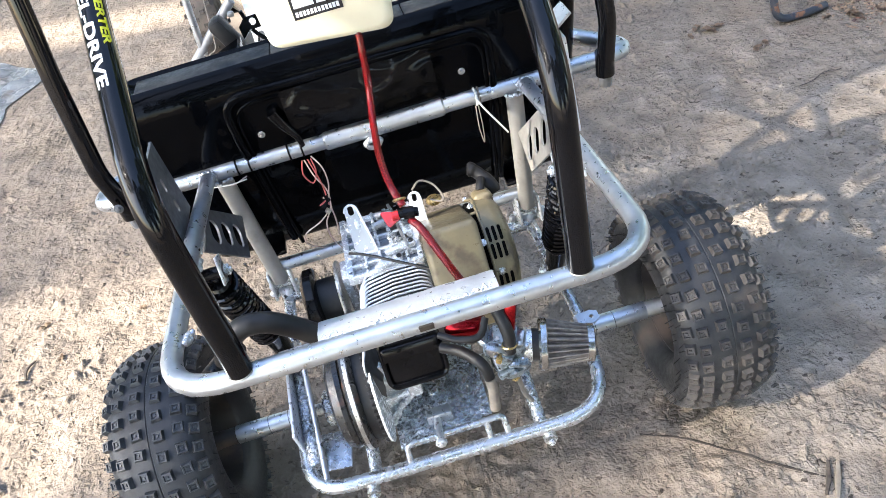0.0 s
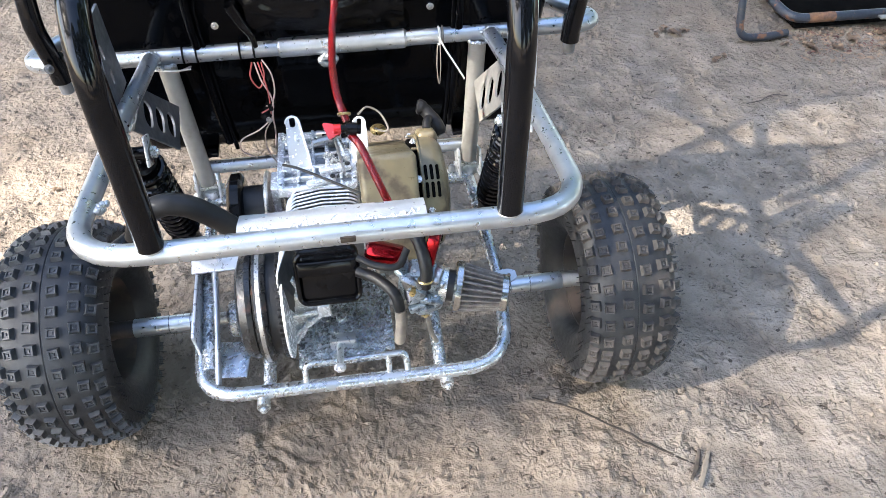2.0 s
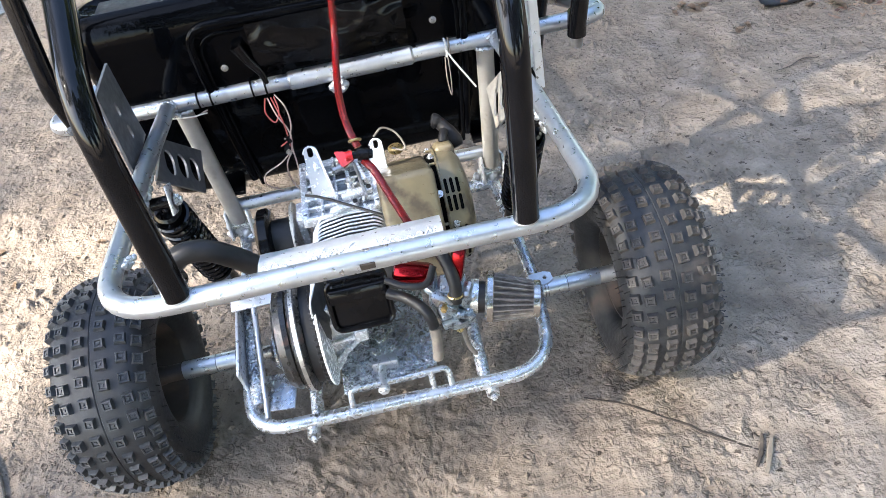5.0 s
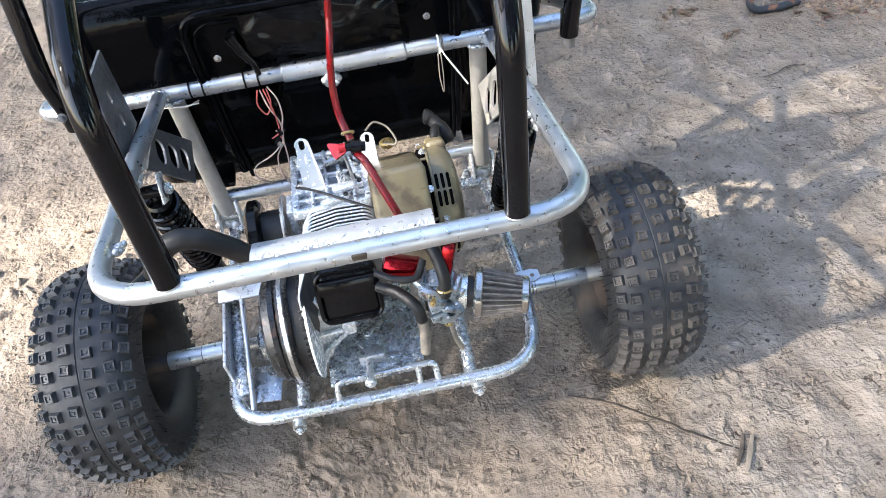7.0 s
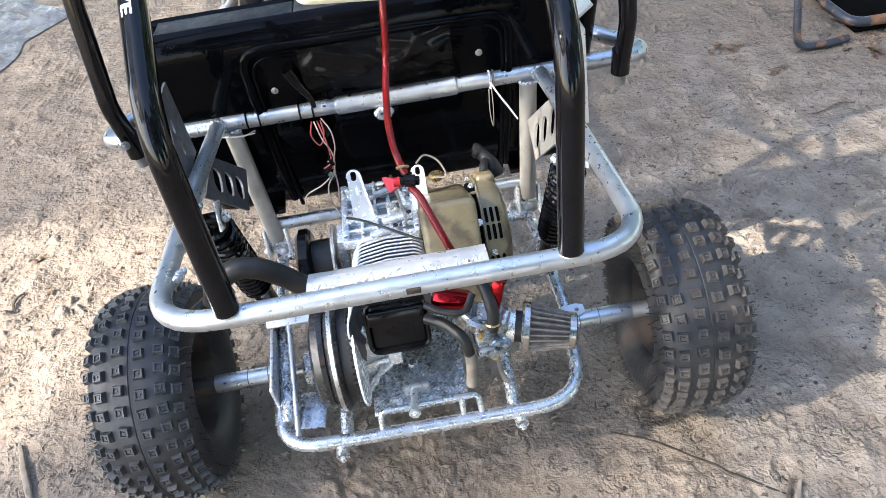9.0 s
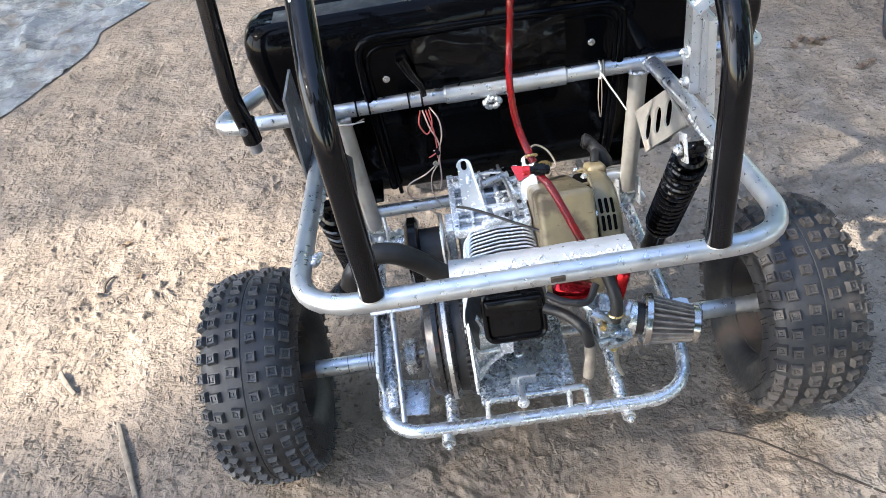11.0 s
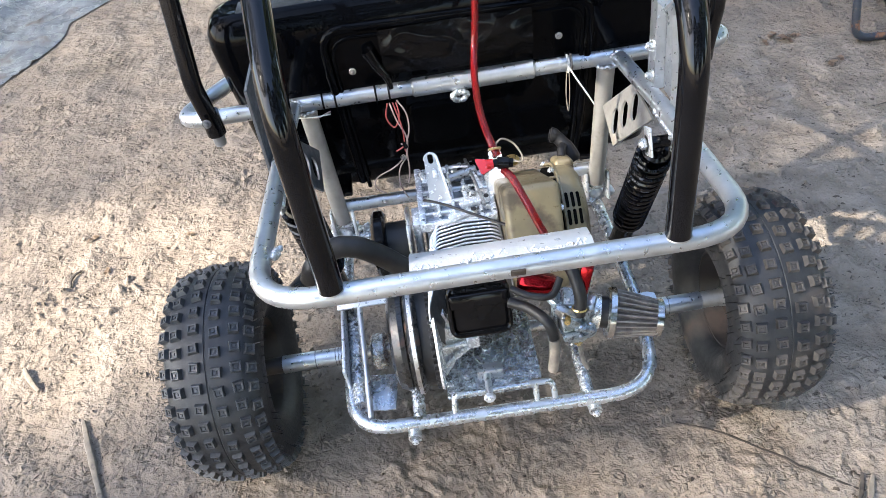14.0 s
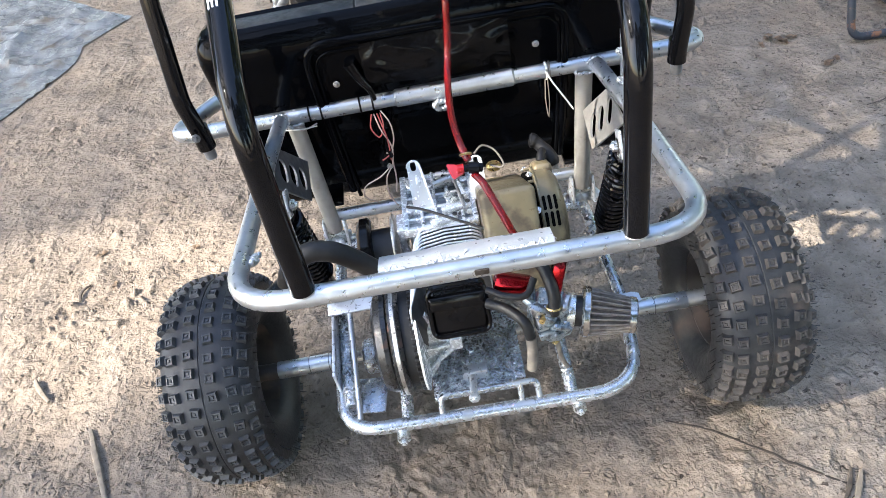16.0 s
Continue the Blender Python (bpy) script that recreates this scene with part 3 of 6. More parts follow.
# upper cross tube with its loop round the seat
loop = [(-0.30, 1.35, 0.50), (-0.36, 0.95, 0.58), (-0.435, 0.73, 0.645), (-0.521, UP_Y, UP_Z), (0.519, UP_Y, UP_Z), (0.425, 0.73, 0.645), (0.36, 0.95, 0.62), (0.33, 1.35, 0.58)]
part("upper_frame_tube", tube(rounded(loop, [0, 0.2, 0.2, 0.035, 0.035, 0.2, 0.2, 0], 8), 0.0150, 18), SILVER, kart, "silver tube bent round the seat tub")
bm = tube([(-0.082, UP_Y, UP_Z), (-0.078, UP_Y, UP_Z), (0.142, UP_Y, UP_Z), (0.146, UP_Y, UP_Z)], [0.015, 0.0185, 0.0185, 0.015], 20)
part("tube_sleeve", bm, SILVER, kart, "bright silver sleeve welded over the cross tube")

# uprights from the cross tube to the swing-arm pivots
for s in (-1, 1):
    part("upright", tube([(s * 0.276, UP_Y - 0.010, UP_Z - 0.01), (s * 0.268, 0.598, 0.362)], 0.0165, 16), OLDSILVER, kart, "matt silver upright tube")
    cl = part("pivot_bolt", tube([(s * 0.268 - 0.03, 0.603, 0.345), (s * 0.268 + 0.03, 0.603, 0.345)], 0.006, 10), ZINC, kart)
    for dx in (-0.022, 0.022):
        part("clevis_cheek", box((s * 0.268 + dx, 0.600, 0.352), (0.006, 0.036, 0.062), 0.002, (-15, 0, 4)), BRIGHT, kart, "bright silver pivot cheek")
    part("weld_bead", weld(ring((s * 0.277, UP_Y - 0.010, UP_Z - 0.012), (s * 0.03, 0.2, 1), 0.0160, 0, 10), 0.0042, 5 + s), SILVER, kart)
    part("weld_bead", weld(ring((s * 0.298, UP_Y - 0.014, UP_Z + 0.003), (0, 1, 0.1), 0.0138, 0, 10), 0.0042, 15 + s), SILVER, kart)
    part("weld_bead", weld([(s * 0.268 + 0.004 * k * (-1) ** k, 0.60 + 0.003 * k, 0.327 - 0.002 * k) for k in range(11)], 0.0115, 25 + s), PLATE, kart, "lumpy silver weld")

# cross tubes between the uprights
part("pivot_cross_tube", tube([(-0.262, 0.612, 0.388), (0.262, 0.612, 0.388)], 0.0135, 16), SILVER, kart)


def flat_part(corners, holes, thick):
    """A plate through four 3D corners; holes are given along its two edges (0 to 1), as (u, v, width, length, angle)."""
    c = [Vector(p) for p in corners]
    ex = (c[1] - c[0]).normalized()
    n = ex.cross(c[3] - c[0]).normalized()
    ey = n.cross(ex)
    m = Matrix((( ex.x, ey.x, n.x, c[0].x), (ex.y, ey.y, n.y, c[0].y), (ex.z, ey.z, n.z, c[0].z), (0, 0, 0, 1)))
    flat = [((p - c[0]).dot(ex), (p - c[0]).dot(ey)) for p in c]
    hs = []
    for u, v, w, h, a in holes:
        q = (c[0] * (1 - u) + c[1] * u) * (1 - v) + (c[3] * (1 - u) + c[2] * u) * v - c[0]
        hs.append(slot(q.dot(ex), q.dot(ey), w, h, a))
    return plate(flat, hs, thick, m)


for s, mt, lab in ((-1, DARKSTEEL, "grey steel gusset with three slots"), (1, OLDSILVER, "silver steel gusset with three slots")):
    cs = [(s * 0.295, 0.462, 0.662), (s * 0.273, 0.567, 0.560), (s * 0.267, 0.468, 0.535), (s * 0.293, 0.350, 0.658)]
    part("gusset_plate", flat_part(cs, [(u, 0.52, 0.029, 0.047, s * -0.35 + (0 if s > 0 else 0)) for u in (0.22, 0.5, 0.78)], 0.004), mt, kart, lab)
cs = [(-0.318, 0.335, 0.680), (-0.318, 0.455, 0.680), (-0.318, 0.441, 0.818), (-0.318, 0.343, 0.818)]
part("seat_bar", flat_part(cs, [(0.56, 0.30, 0.009, 0.024, 0.1), (0.50, 0.62, 0.009, 0.024, 0.1)], 0.004), DARKSTEEL, kart, "flat grey steel seat bar with two slots")
cs = [(0.308, 0.398, 0.678), (0.308, 0.440, 0.678), (0.308, 0.446, 0.822), (0.308, 0.412, 0.822)]
bar = part("seat_bar", flat_part(cs, [], 0.004), SILVER, kart, "silver flat seat bar, bolted")
for q in ((0.306, 0.421, 0.748), (0.306, 0.417, 0.698)):
    part("bolt", hexbolt(q, (-1, -0.15, 0.1), 0.0065, 0.008), ZINC, bar)
ang = part("angle_bracket", flat_part([(0.316, 0.326, 0.690), (0.316, 0.382, 0.690), (0.316, 0.396, 0.832), (0.316, 0.352, 0.832)], [], 0.004), SILVER, kart, "silver bent angle bracket")
part("bracket_lip", flat_part([(0.300, 0.386, 0.692), (0.316, 0.388, 0.692), (0.316, 0.402, 0.834), (0.300, 0.400, 0.834)], [], 0.004), SILVER, ang)
part("bracket_edge", flat_part([(0.306, 0.322, 0.692), (0.318, 0.322, 0.692), (0.318, 0.348, 0.830), (0.306, 0.348, 0.830)], [], 0.003), SILVER, ang)
part("bracket_tab", flat_part([(0.298, 0.402, 0.834), (0.298, 0.356, 0.836), (0.332, 0.349, 0.866), (0.332, 0.394, 0.866)], [], 0.004), SILVER, ang)
part("bolt", hexbolt((0.304, 0.388, 0.846), (-0.5, -0.3, 0.8), 0.0065, 0.008), ZINC, ang)
part("swing_cross_tube", tube([(-0.27, 0.598, 0.312), (0.27, 0.598, 0.312)], 0.0125, 14), ROUGHSILVER, kart)

# black roll cage: inner braces and outer hoops
for s in (-1, 1):
    path = rounded([(s * 0.205, -0.001, 0.7285), (s * 0.213, 0.027, 0.964), (s * 0.226, 0.20, 1.072), (s * 0.25, 0.62, 1.334)], [0, 0.11, 0, 0], 10)
    part("cage_brace", tube(path, 0.0155, 20), BLACK, kart, "gloss black roll-cage tube")
    part("brace_collar", tube(ring((s * 0.205, -0.001, 0.7295), (0, 0, 1), 0.0152, 0, 24), 0.0012, 6, closed=True), OLDSILVER, kart, "bare collar at the foot of the brace")
    path = rounded([(s * 0.428, 0.511, 0.664), (s * 0.434, 0.495, 0.765), (s * 0.427, 0.52, 0.92), (s * 0.375, 0.62, 1.52), (0, 0.64, 1.60)], [0, 0.10, 0.2, 0.2, 0], 8)
    part("cage_hoop", tube(path, 0.0150, 18), BLACK, kart, "gloss black roll-cage upright")
    part("cage_collar", tube([(s * 0.429, 0.509, 0.706), (s * 0.4285, 0.511, 0.662)], 0.0166, 18), BLACK, kart, "black collar at the foot of the upright")
    part("cage_stub", tube([(s * 0.429, 0.511, 0.68), (s * 0.430, 0.517, 0.638)], 0.0108, 14, hollow=0.2), GREYPAINT, kart, "silver tube stub")
    if s < 0:
        part("bolt", hexbolt((s * 0.430, 0.4795, 0.70), (0, -1, 0.2), 0.0050, 0.005), DARKSTEEL, kart)

# lower swing-arm frame
rail = [(-0.268, 0.598, 0.312), (-0.278, 0.357, 0.258), (-0.272, 0.150, 0.243), (0.262, 0.143, 0.243), (0.284, 0.34, 0.258), (0.268, 0.598, 0.312)]
part("swing_arm_tube", tube(rounded(rail, [0, 0.1, 0.075, 0.095, 0.1, 0], 8), 0.0125, 16), RUNSILVER, kart, "bright silver swing-arm tube")
for x in (-0.168, 0.150):
    bm = tube([(x, 0.128, 0.226), (x, 0.165, 0.226)], 0.012, 12, hollow=0.35)
    hexbolt((x, 0.126, 0.226), (0, -1, 0), 0.007, 0.006, False, bm)
    part("bolt", bm, ZINC, kart)
part("engine_rail", tube([(0.142, 0.150, 0.243), (0.148, 0.598, 0.312)], 0.0115, 12), ROUGHSILVER, kart, "flaky silver tube")
part("engine_rail", tube([(-0.155, 0.150, 0.243), (-0.150, 0.598, 0.312)], 0.0115, 12), ROUGHSILVER, kart, "flaky silver tube")

# axle
part("axle", tube([(-0.52, 0.359, 0.212), (0.52, 0.359, 0.212)], 0.0125, 14), STEEL, kart)
for s in (-1, 1):
    part("axle_sleeve", tube([(s * 0.262, 0.359, 0.212), (s * 0.418, 0.359, 0.212)], 0.0178, 20), SILVER, kart, "silver axle sleeve")
    for dx in (0.0, 0.006, 0.012, 0.052):
        part("sleeve_groove", tube(ring((s * (0.300 + dx), 0.359, 0.212), (1, 0, 0), 0.0176, 0, 24), 0.0009, 6, closed=True), DARKSTEEL, kart)
    part("axle_hub", lathe([(0, -0.026), (0.0150, -0.026), (0.0165, -0.022), (0.0165, 0.010), (0.0185, 0.014), (0.0185, 0.030), (0, 0.030)], (s * 0.444, 0.359, 0.212), (s, 0, 0), 24), OLDSILVER if s > 0 else RIM, kart, "dusty axle hub")


# wheels
def tyre_mesh(cx, cy, R, W, lug, n, seed):
    rnd = random.Random(seed)
    prof = []
    rb = 0.105
    side = R - lug
    sec = [(rb, -0.38), (rb + 0.010, -0.45), (side * 0.68, -0.50), (side * 0.78, -0.498), (side * 0.86, -0.475), (side * 0.915, -0.435), (side * 0.950, -0.37), (side * 0.974, -0.28), (side * 0.992, -0.15), (side, -0.010), (side - 0.0014, -0.003)]
    prof = [(r, w * W) for r, w in sec] + [(r, -w * W) for r, w in reversed(sec)]
    prof += [(rb - 0.006, 0.33 * W), (rb - 0.006, -0.33 * W)]
    bm = lathe(prof, (cx, cy, R), (1, 0, 0), 72, closed=True)

    def crown(w):
        pts = [(a[1], a[0]) for a in sec[2:]]
        aw = -abs(w)
        for (w0, r0), (w1, r1) in zip(pts, pts[1:]):
            if w0 <= aw <= w1:
                t = (aw - w0) / (w1 - w0)
                return r0 + (r1 - r0) * t, (r1 - r0) / (w1 - w0)
        return side, 0.0

    # moulding whiskers on the shoulders
    whisk = bmesh.new()
    for w in (-0.495, -0.455, 0.455, 0.495):
        for k in range(n * 2):
            if rnd.random() < 0.35:
                continue
            a = 2 * math.pi * (k + rnd.random() * 0.5) / (n * 2)
            r, _ = crown(w)
            m = Matrix.Translation((cx, cy, R)) @ Matrix.Rotation(a, 4, 'X')
            out = Vector((math.copysign(rnd.uniform(0.008, 0.016), w), rnd.uniform(-0.003, 0.003), rnd.uniform(0.002, 0.008)))
            p = Vector((w * W, 0, r - 0.001))
            tube([m @ p, m @ (p + out)], 0.0008, 3, whisk)
    return bm, whisk, crown


def lug_mesh(sx, sy, h):
    one = bmesh.new()
    base = [(-1.0, -1.0), (1.0, -1.0), (1.0, 1.0), (-1.0, 1.0)]
    levels = [(0.60, -0.004), (0.575, 0.0004), (0.495, h * 0.86), (0.465, h), (0.33, h - 0.0002), (0.28, h - 0.0026), (0.14, h - 0.0026), (0.12, h - 0.0008)]
    rings = [[one.verts.new((x * sx * k, y * sy * k, z)) for x, y in base] for k, z in levels]
    for a, b in zip(rings, rings[1:]):
        for i in range(4):
            one.faces.new((a[i], a[(i + 1) % 4], b[(i + 1) % 4], b[i]))
    one.faces.new(rings[-1])
    me = bpy.data.meshes.new("tread_lug")
    one.to_mesh(me)
    one.free()
    return me


def wheel(name, cx, cy, R, W, rubber, rows, n, seed, label):
    rnd = random.Random(seed)
    carcass, whisk, crown = tyre_mesh(cx, cy, R, W, LUG, n, seed)
    w = part(name, carcass, rubber, kart, label)
    hub = lathe([(0.0, -0.01), (0.05, -0.012), (0.06, 0.0), (0.085, 0.004), (0.098, 0.06), (0.104, 0.30 * W), (0.112, 0.345 * W), (0.112, 0.365 * W), (0.104, 0.36 * W), (0.10, 0.30 * W), (0.10, -0.30 * W), (0.104, -0.36 * W), (0.112, -0.365 * W), (0.112, -0.345 * W), (0.102, -0.29 * W), (0.094, -0.05), (0.080, -0.012), (0.06, -0.02), (0.05, -0.025), (0.0, -0.022)], (cx, cy, R), (1, 0, 0), 40)
    part("rim", hub, RIM, w, "rusty black steel rim")
    tagged(part("tyre_whisker", whisk, HOSE, w), kind="stuff")
    meshes = {}
    for wf, size, ph in rows:
        if size not in meshes:
            meshes[size] = lug_mesh(*size, LUG)
            meshes[size].materials.append(RUBBERLUG if rubber is RUBBER else DUSTYLUG)
        r, slope = crown(wf)
        tilt = math.atan2(slope, W) * (1 if wf < 0 else -1)
        for k in range(n):
            a = 2 * math.pi * (k + ph) / n + rnd.uniform(-0.006, 0.006)
            ob = new("tread_lug", meshes[size])
            m = Matrix.Translation((cx, cy, R)) @ Matrix.Rotation(a, 4, 'X') @ Matrix.Translation((wf * W, 0, r)) @ Matrix.Rotation(-tilt, 4, 'Y') @ Matrix.Rotation(rnd.uniform(-0.1, 0.1), 4, 'Z')
            ob.matrix_basis = Matrix.Translation(-WORLD[w.name]) @ m
            ob.parent = w
    for k in range(4):
        a = k * math.pi / 2 + 0.4
        s = -1 if cx > 0 else 1
        part("lug_nut", hexbolt((cx + s * 0.012, cy + 0.04 * math.cos(a), R + 0.04 * math.sin(a)), (s, 0, 0), 0.008, 0.008), ZINC, w)
    return w


LUG = 0.0085
LUGS = [(-0.105, (0.0165, 0.0165), 0.0), (0.105, (0.0165, 0.0165), 0.32), (-0.295, (0.0168, 0.0165), 0.16), (0.295, (0.0168, 0.0165), 0.16), (-0.425, (0.0165, 0.0165), 0.02), (0.425, (0.0165, 0.0165), 0.34)]
wheel("rear_wheel", -0.506, 0.364, 0.2142, 0.174, RUBBER, LUGS, 37, 1, "rear wheel with a clean knobby black tyre")
wheel("rear_wheel", 0.5005, 0.354, 0.2135, 0.170, DUSTYRUBBER, LUGS, 37, 2, "rear wheel with a dusty knobby tyre")

# seat tub
def build_tub():
    bm = bmesh.new()
    def ringpts(z, hw, y0, y1, rad):
        corners = [(-hw, y0), (hw, y0), (hw, y1), (-hw, y1)]
        return rounded([(x, y, z) for x, y in corners], rad, 6, closed=True)
    levels = [(0.412, 0.372, 0.655, 0.74, 0.03), (0.428, 0.381, 0.638, 0.735, 0.035), (0.53, 0.394, 0.608, 0.715, 0.045), (0.70, 0.411, 0.579, 0.70, 0.05), (0.775, 0.420, 0.576, 0.695, 0.055), (0.798, 0.418, 0.579, 0.693, 0.055), (0.815, 0.411, 0.586, 0.690, 0.050), (0.825, 0.400, 0.596, 0.684, 0.042), (0.828, 0.386, 0.606, 0.676, 0.033), (0.822, 0.374, 0.614, 0.668, 0.025)]
    rings = [[bm.verts.new(p) for p in ringpts(*l)] for l in levels]
    for a, b in zip(rings, rings[1:]):
        for k in range(len(a)):
            j = (k + 1) % len(a)
            bm.faces.new((a[k], a[j], b[j], b[k]))
    bm.faces.new(rings[0][::-1])
    bm.faces.new(rings[-1])
    return bm


tub = part("seat_shell", build_tub(), SHELL, kart, "glossy black moulded seat back shell")
ridge = rounded([(-0.212, 0.632, 0.43), (-0.214, 0.604, 0.53), (-0.220, 0.576, 0.70), (-0.222, 0.574, 0.787), (0.246, 0.574, 0.778), (0.243, 0.576, 0.70), (0.236, 0.604, 0.53), (0.232, 0.632, 0.43)], 0.06, 8)
ledge = bmesh.new()
for k, (x0, x1) in enumerate(((-0.36, -0.12), (-0.118, 0.118), (0.12, 0.36))):
    box(((x0 + x1) / 2, 0.640, 0.8225 + 0.0004 * k), (x1 - x0, 0.050, 0.006), 0.002, (0, 0, 0), ledge)
part("top_ledge", ledge, DUSTYBLACK, tub, "dusty flat ledge along the top of the shell")
part("moulded_ridge", tube(ridge, 0.0080, 12, flat=0.8), SHELL, tub)
part("moulded_ridge", tube([Vector((p.x * 0.95 + 0.001, p.y + 0.004, p.z - 0.018)) for p in ridge], 0.0045, 10), SHELL, tub)


def build_flap():
    bm = bmesh.new()
    nx, nz = 60, 22
    g = []
    for j in range(nz + 1):
        row = []
        for i in range(nx + 1):
            u, v = i / nx, j / nz
            x = -0.125 + 0.267 * u
            z = 0.777 - 0.088 * v + 0.004 * math.sin(u * 9) * v
            y = 0.570 - 0.010 * math.sin(v * math.pi) * (0.5 + 0.5 * math.sin(u * 3.1)) - 0.010 * max(0, 0.35 - abs(noise.noise(Vector((u * 3.5 + v * 1.2, v * 2.2 - u * 1.5, 2.0)))))
            row.append(bm.verts.new((x, y, z)))
        g.append(row)
    for j in range(nz):
        for i in range(nx):
            bm.faces.new((g[j][i], g[j][i + 1], g[j + 1][i + 1], g[j + 1][i]))
    r = bmesh.ops.solidify(bm, geom=bm.faces[:], thickness=0.0025)
    return bm


part("taped_flap", build_flap(), FILM, tub, "wrinkled black plastic film taped on the tub")
for x, z in ((-0.180, 0.705), (0.190, 0.712)):
    part("bolt", hexbolt((x, 0.576, z), (0, -1, 0), 0.0042, 0.004), STEEL, tub)
part("conduit", tube(spline([(-0.148, 0.566, 0.745), (-0.136, 0.566, 0.715), (-0.122, 0.564, 0.69), (-0.117, 0.562, 0.668)]), [0.0115 - 0.0003 * k for k in range(25)], 14, hollow=0.14), PLASTIC, kart, "black plastic wire conduit")

# shock absorbers
def shock(s):
    top, bot = Vector((s * 0.283, 0.292, 0.655)), Vector((s * (0.280 if s < 0 else 0.270), 0.440, 0.318))
    d = (bot - top).normalized()
    L = (bot - top).length
    body = tube([top + d * 0.0, top + d * L], 0.012, 16)
    ob = part("shock_absorber", body, BLACK, kart, "black coil-over shock absorber")
    u = d.orthogonal().normalized()
    v = d.cross(u)
    turns, n = 15, 16
    pts = [top + d * (0.032 + (L * 0.60) * i / (turns * n)) + (u * math.cos(2 * math.pi * i / n) + v * math.sin(2 * math.pi * i / n)) * 0.0252 for i in range(turns * n + 1)]
    part("coil_spring", tube(pts, 0.0049, 8), BLACK, ob, "gloss black coil spring")
    bm = disc(0.0225, 0.010, top + d * 0.026, d, 0.004, 24)
    part("spring_cap", bm, PLASTIC, ob)
    part("damper_body", lathe([(0.0, 0), (0.028, 0), (0.026, 0.012), (0.020, 0.016), (0.019, L * 0.29), (0, L * 0.29)], top + d * (0.03 + L * 0.60), d, 20), BLACK, ob)
    part("mount_eye", tube([top - Vector((s * -0.014, 0, 0)), top - Vector((s * 0.014, 0, 0))], 0.010, 14), PLASTIC, ob)
    part("bolt", hexbolt(top - Vector((s * 0.02, 0, 0)), (-s, 0, 0), 0.009, 0.009), ZINC, ob)
    part("bolt", hexbolt(bot - Vector((s * 0.02, 0, 0)), (-s, 0, 0), 0.008, 0.008), ZINC, ob)
    for dx in (-0.019, 0.019):
        part("shock_bracket", box((top.x + dx, top.y - 0.004, top.z + 0.006), (0.004, 0.030, 0.046), 0.002, (-25, 0, 0)), BRIGHT, kart, "welded silver shock bracket")
    part("weld_bead", weld([(s * 0.290, 0.24 + 0.012 * k, 0.683) for k in range(9)], 0.006, 31 + s), SILVER, kart)


shock(-1)
shock(1)

# ---- engine ----
eng = part("engine", box((-0.032, 0.452, 0.405), (0.13, 0.145, 0.21), 0.012), ALU, kart, "four-stroke engine with bare cast aluminium block")
part("top_cover", box((-0.032, 0.432, 0.506), (0.122, 0.172, 0.012), 0.004), DECK, eng, "grey pockets of the casting")
for x, w in ((-0.096, 0.012), (-0.066, 0.006), (-0.040, 0.006), (-0.016, 0.008), (0.006, 0.006), (0.028, 0.010)):
    part("rib", box((x, 0.430, 0.512), (w, 0.166, 0.020), 0.0025), ALU, eng)
for y, w in ((0.350, 0.010), (0.376, 0.006), (0.403, 0.010), (0.440, 0.007), (0.470, 0.006), (0.505, 0.010)):
    part("rib", box((-0.034, y, 0.512), (0.130, w, 0.017), 0.0025), ALU, eng)
for x, y, r, h in ((-0.088, 0.402, 0.009, 0.020), (-0.050, 0.430, 0.007, 0.022), (0.020, 0.428, 0.010, 0.026), (-0.026, 0.488, 0.008, 0.018), (-0.080, 0.478, 0.010, 0.020), (0.018, 0.468, 0.008, 0.024)):
    part("boss", disc(r, h, (x, y, 0.514), (0, 0, 1), 0.002, 16), ALU, eng)
part("governor_shaft", tube([(-0.005, 0.500, 0.535), (0.006, 0.41, 0.536), (0.012, 0.36, 0.532)], 0.003, 8), STEEL, eng)
part("governor_arm", box((0.004, 0.447, 0.534), (0.010, 0.085, 0.004), 0.0015, (0, 0, 12)), ALU, eng)
part("pipe", tube([(-0.04, 0.455, 0.530), (0.01, 0.470, 0.532)], 0.008, 12), STEEL, eng)
# cylinder with cooling fins
def fin(i):
    y = 0.384 - 0.0085 * i
    z = 0.518 - 0.0008 * i
    bow = 0.012 + 0.0023 * i
    out = 0.0012 * i
    pts = [(-0.086 - out, y - bow - 0.010, z - 0.060), (-0.084 - out, y - bow, z - 0.014), (-0.068 - out, y - 0.004, z), (-0.03, y + 0.002, z + 0.003), (0.016, y + 0.003, z), (0.032, y, z - 0.008), (0.035, y - 0.006, z - 0.06)]
    bm = bmesh.new()
    path = rounded(pts, 0.016, 4)
    lo, hi = [], []
    for p in path:
        lo.append(Vector((p.x * 0.75 - 0.008, p.y, min(p.z, 0.47) - 0.03)))
        hi.append(p)
    for dy in (-0.0022, 0.0022):
        a = [bm.verts.new((p.x, p.y + dy, p.z)) for p in lo]
        b = [bm.verts.new((p.x, p.y + dy * 0.7, p.z)) for p in hi]
        for k in range(len(a) - 1):
            bm.faces.new((a[k], a[k + 1], b[k + 1], b[k]))
        if dy < 0:
            first = (a, b)
    a0, b0 = first
    for k in range(len(b0) - 1):
        bm.faces.new((b0[k], b0[k + 1], b[k + 1], b[k]))
    return bm, tube(path, 0.0019, 8)


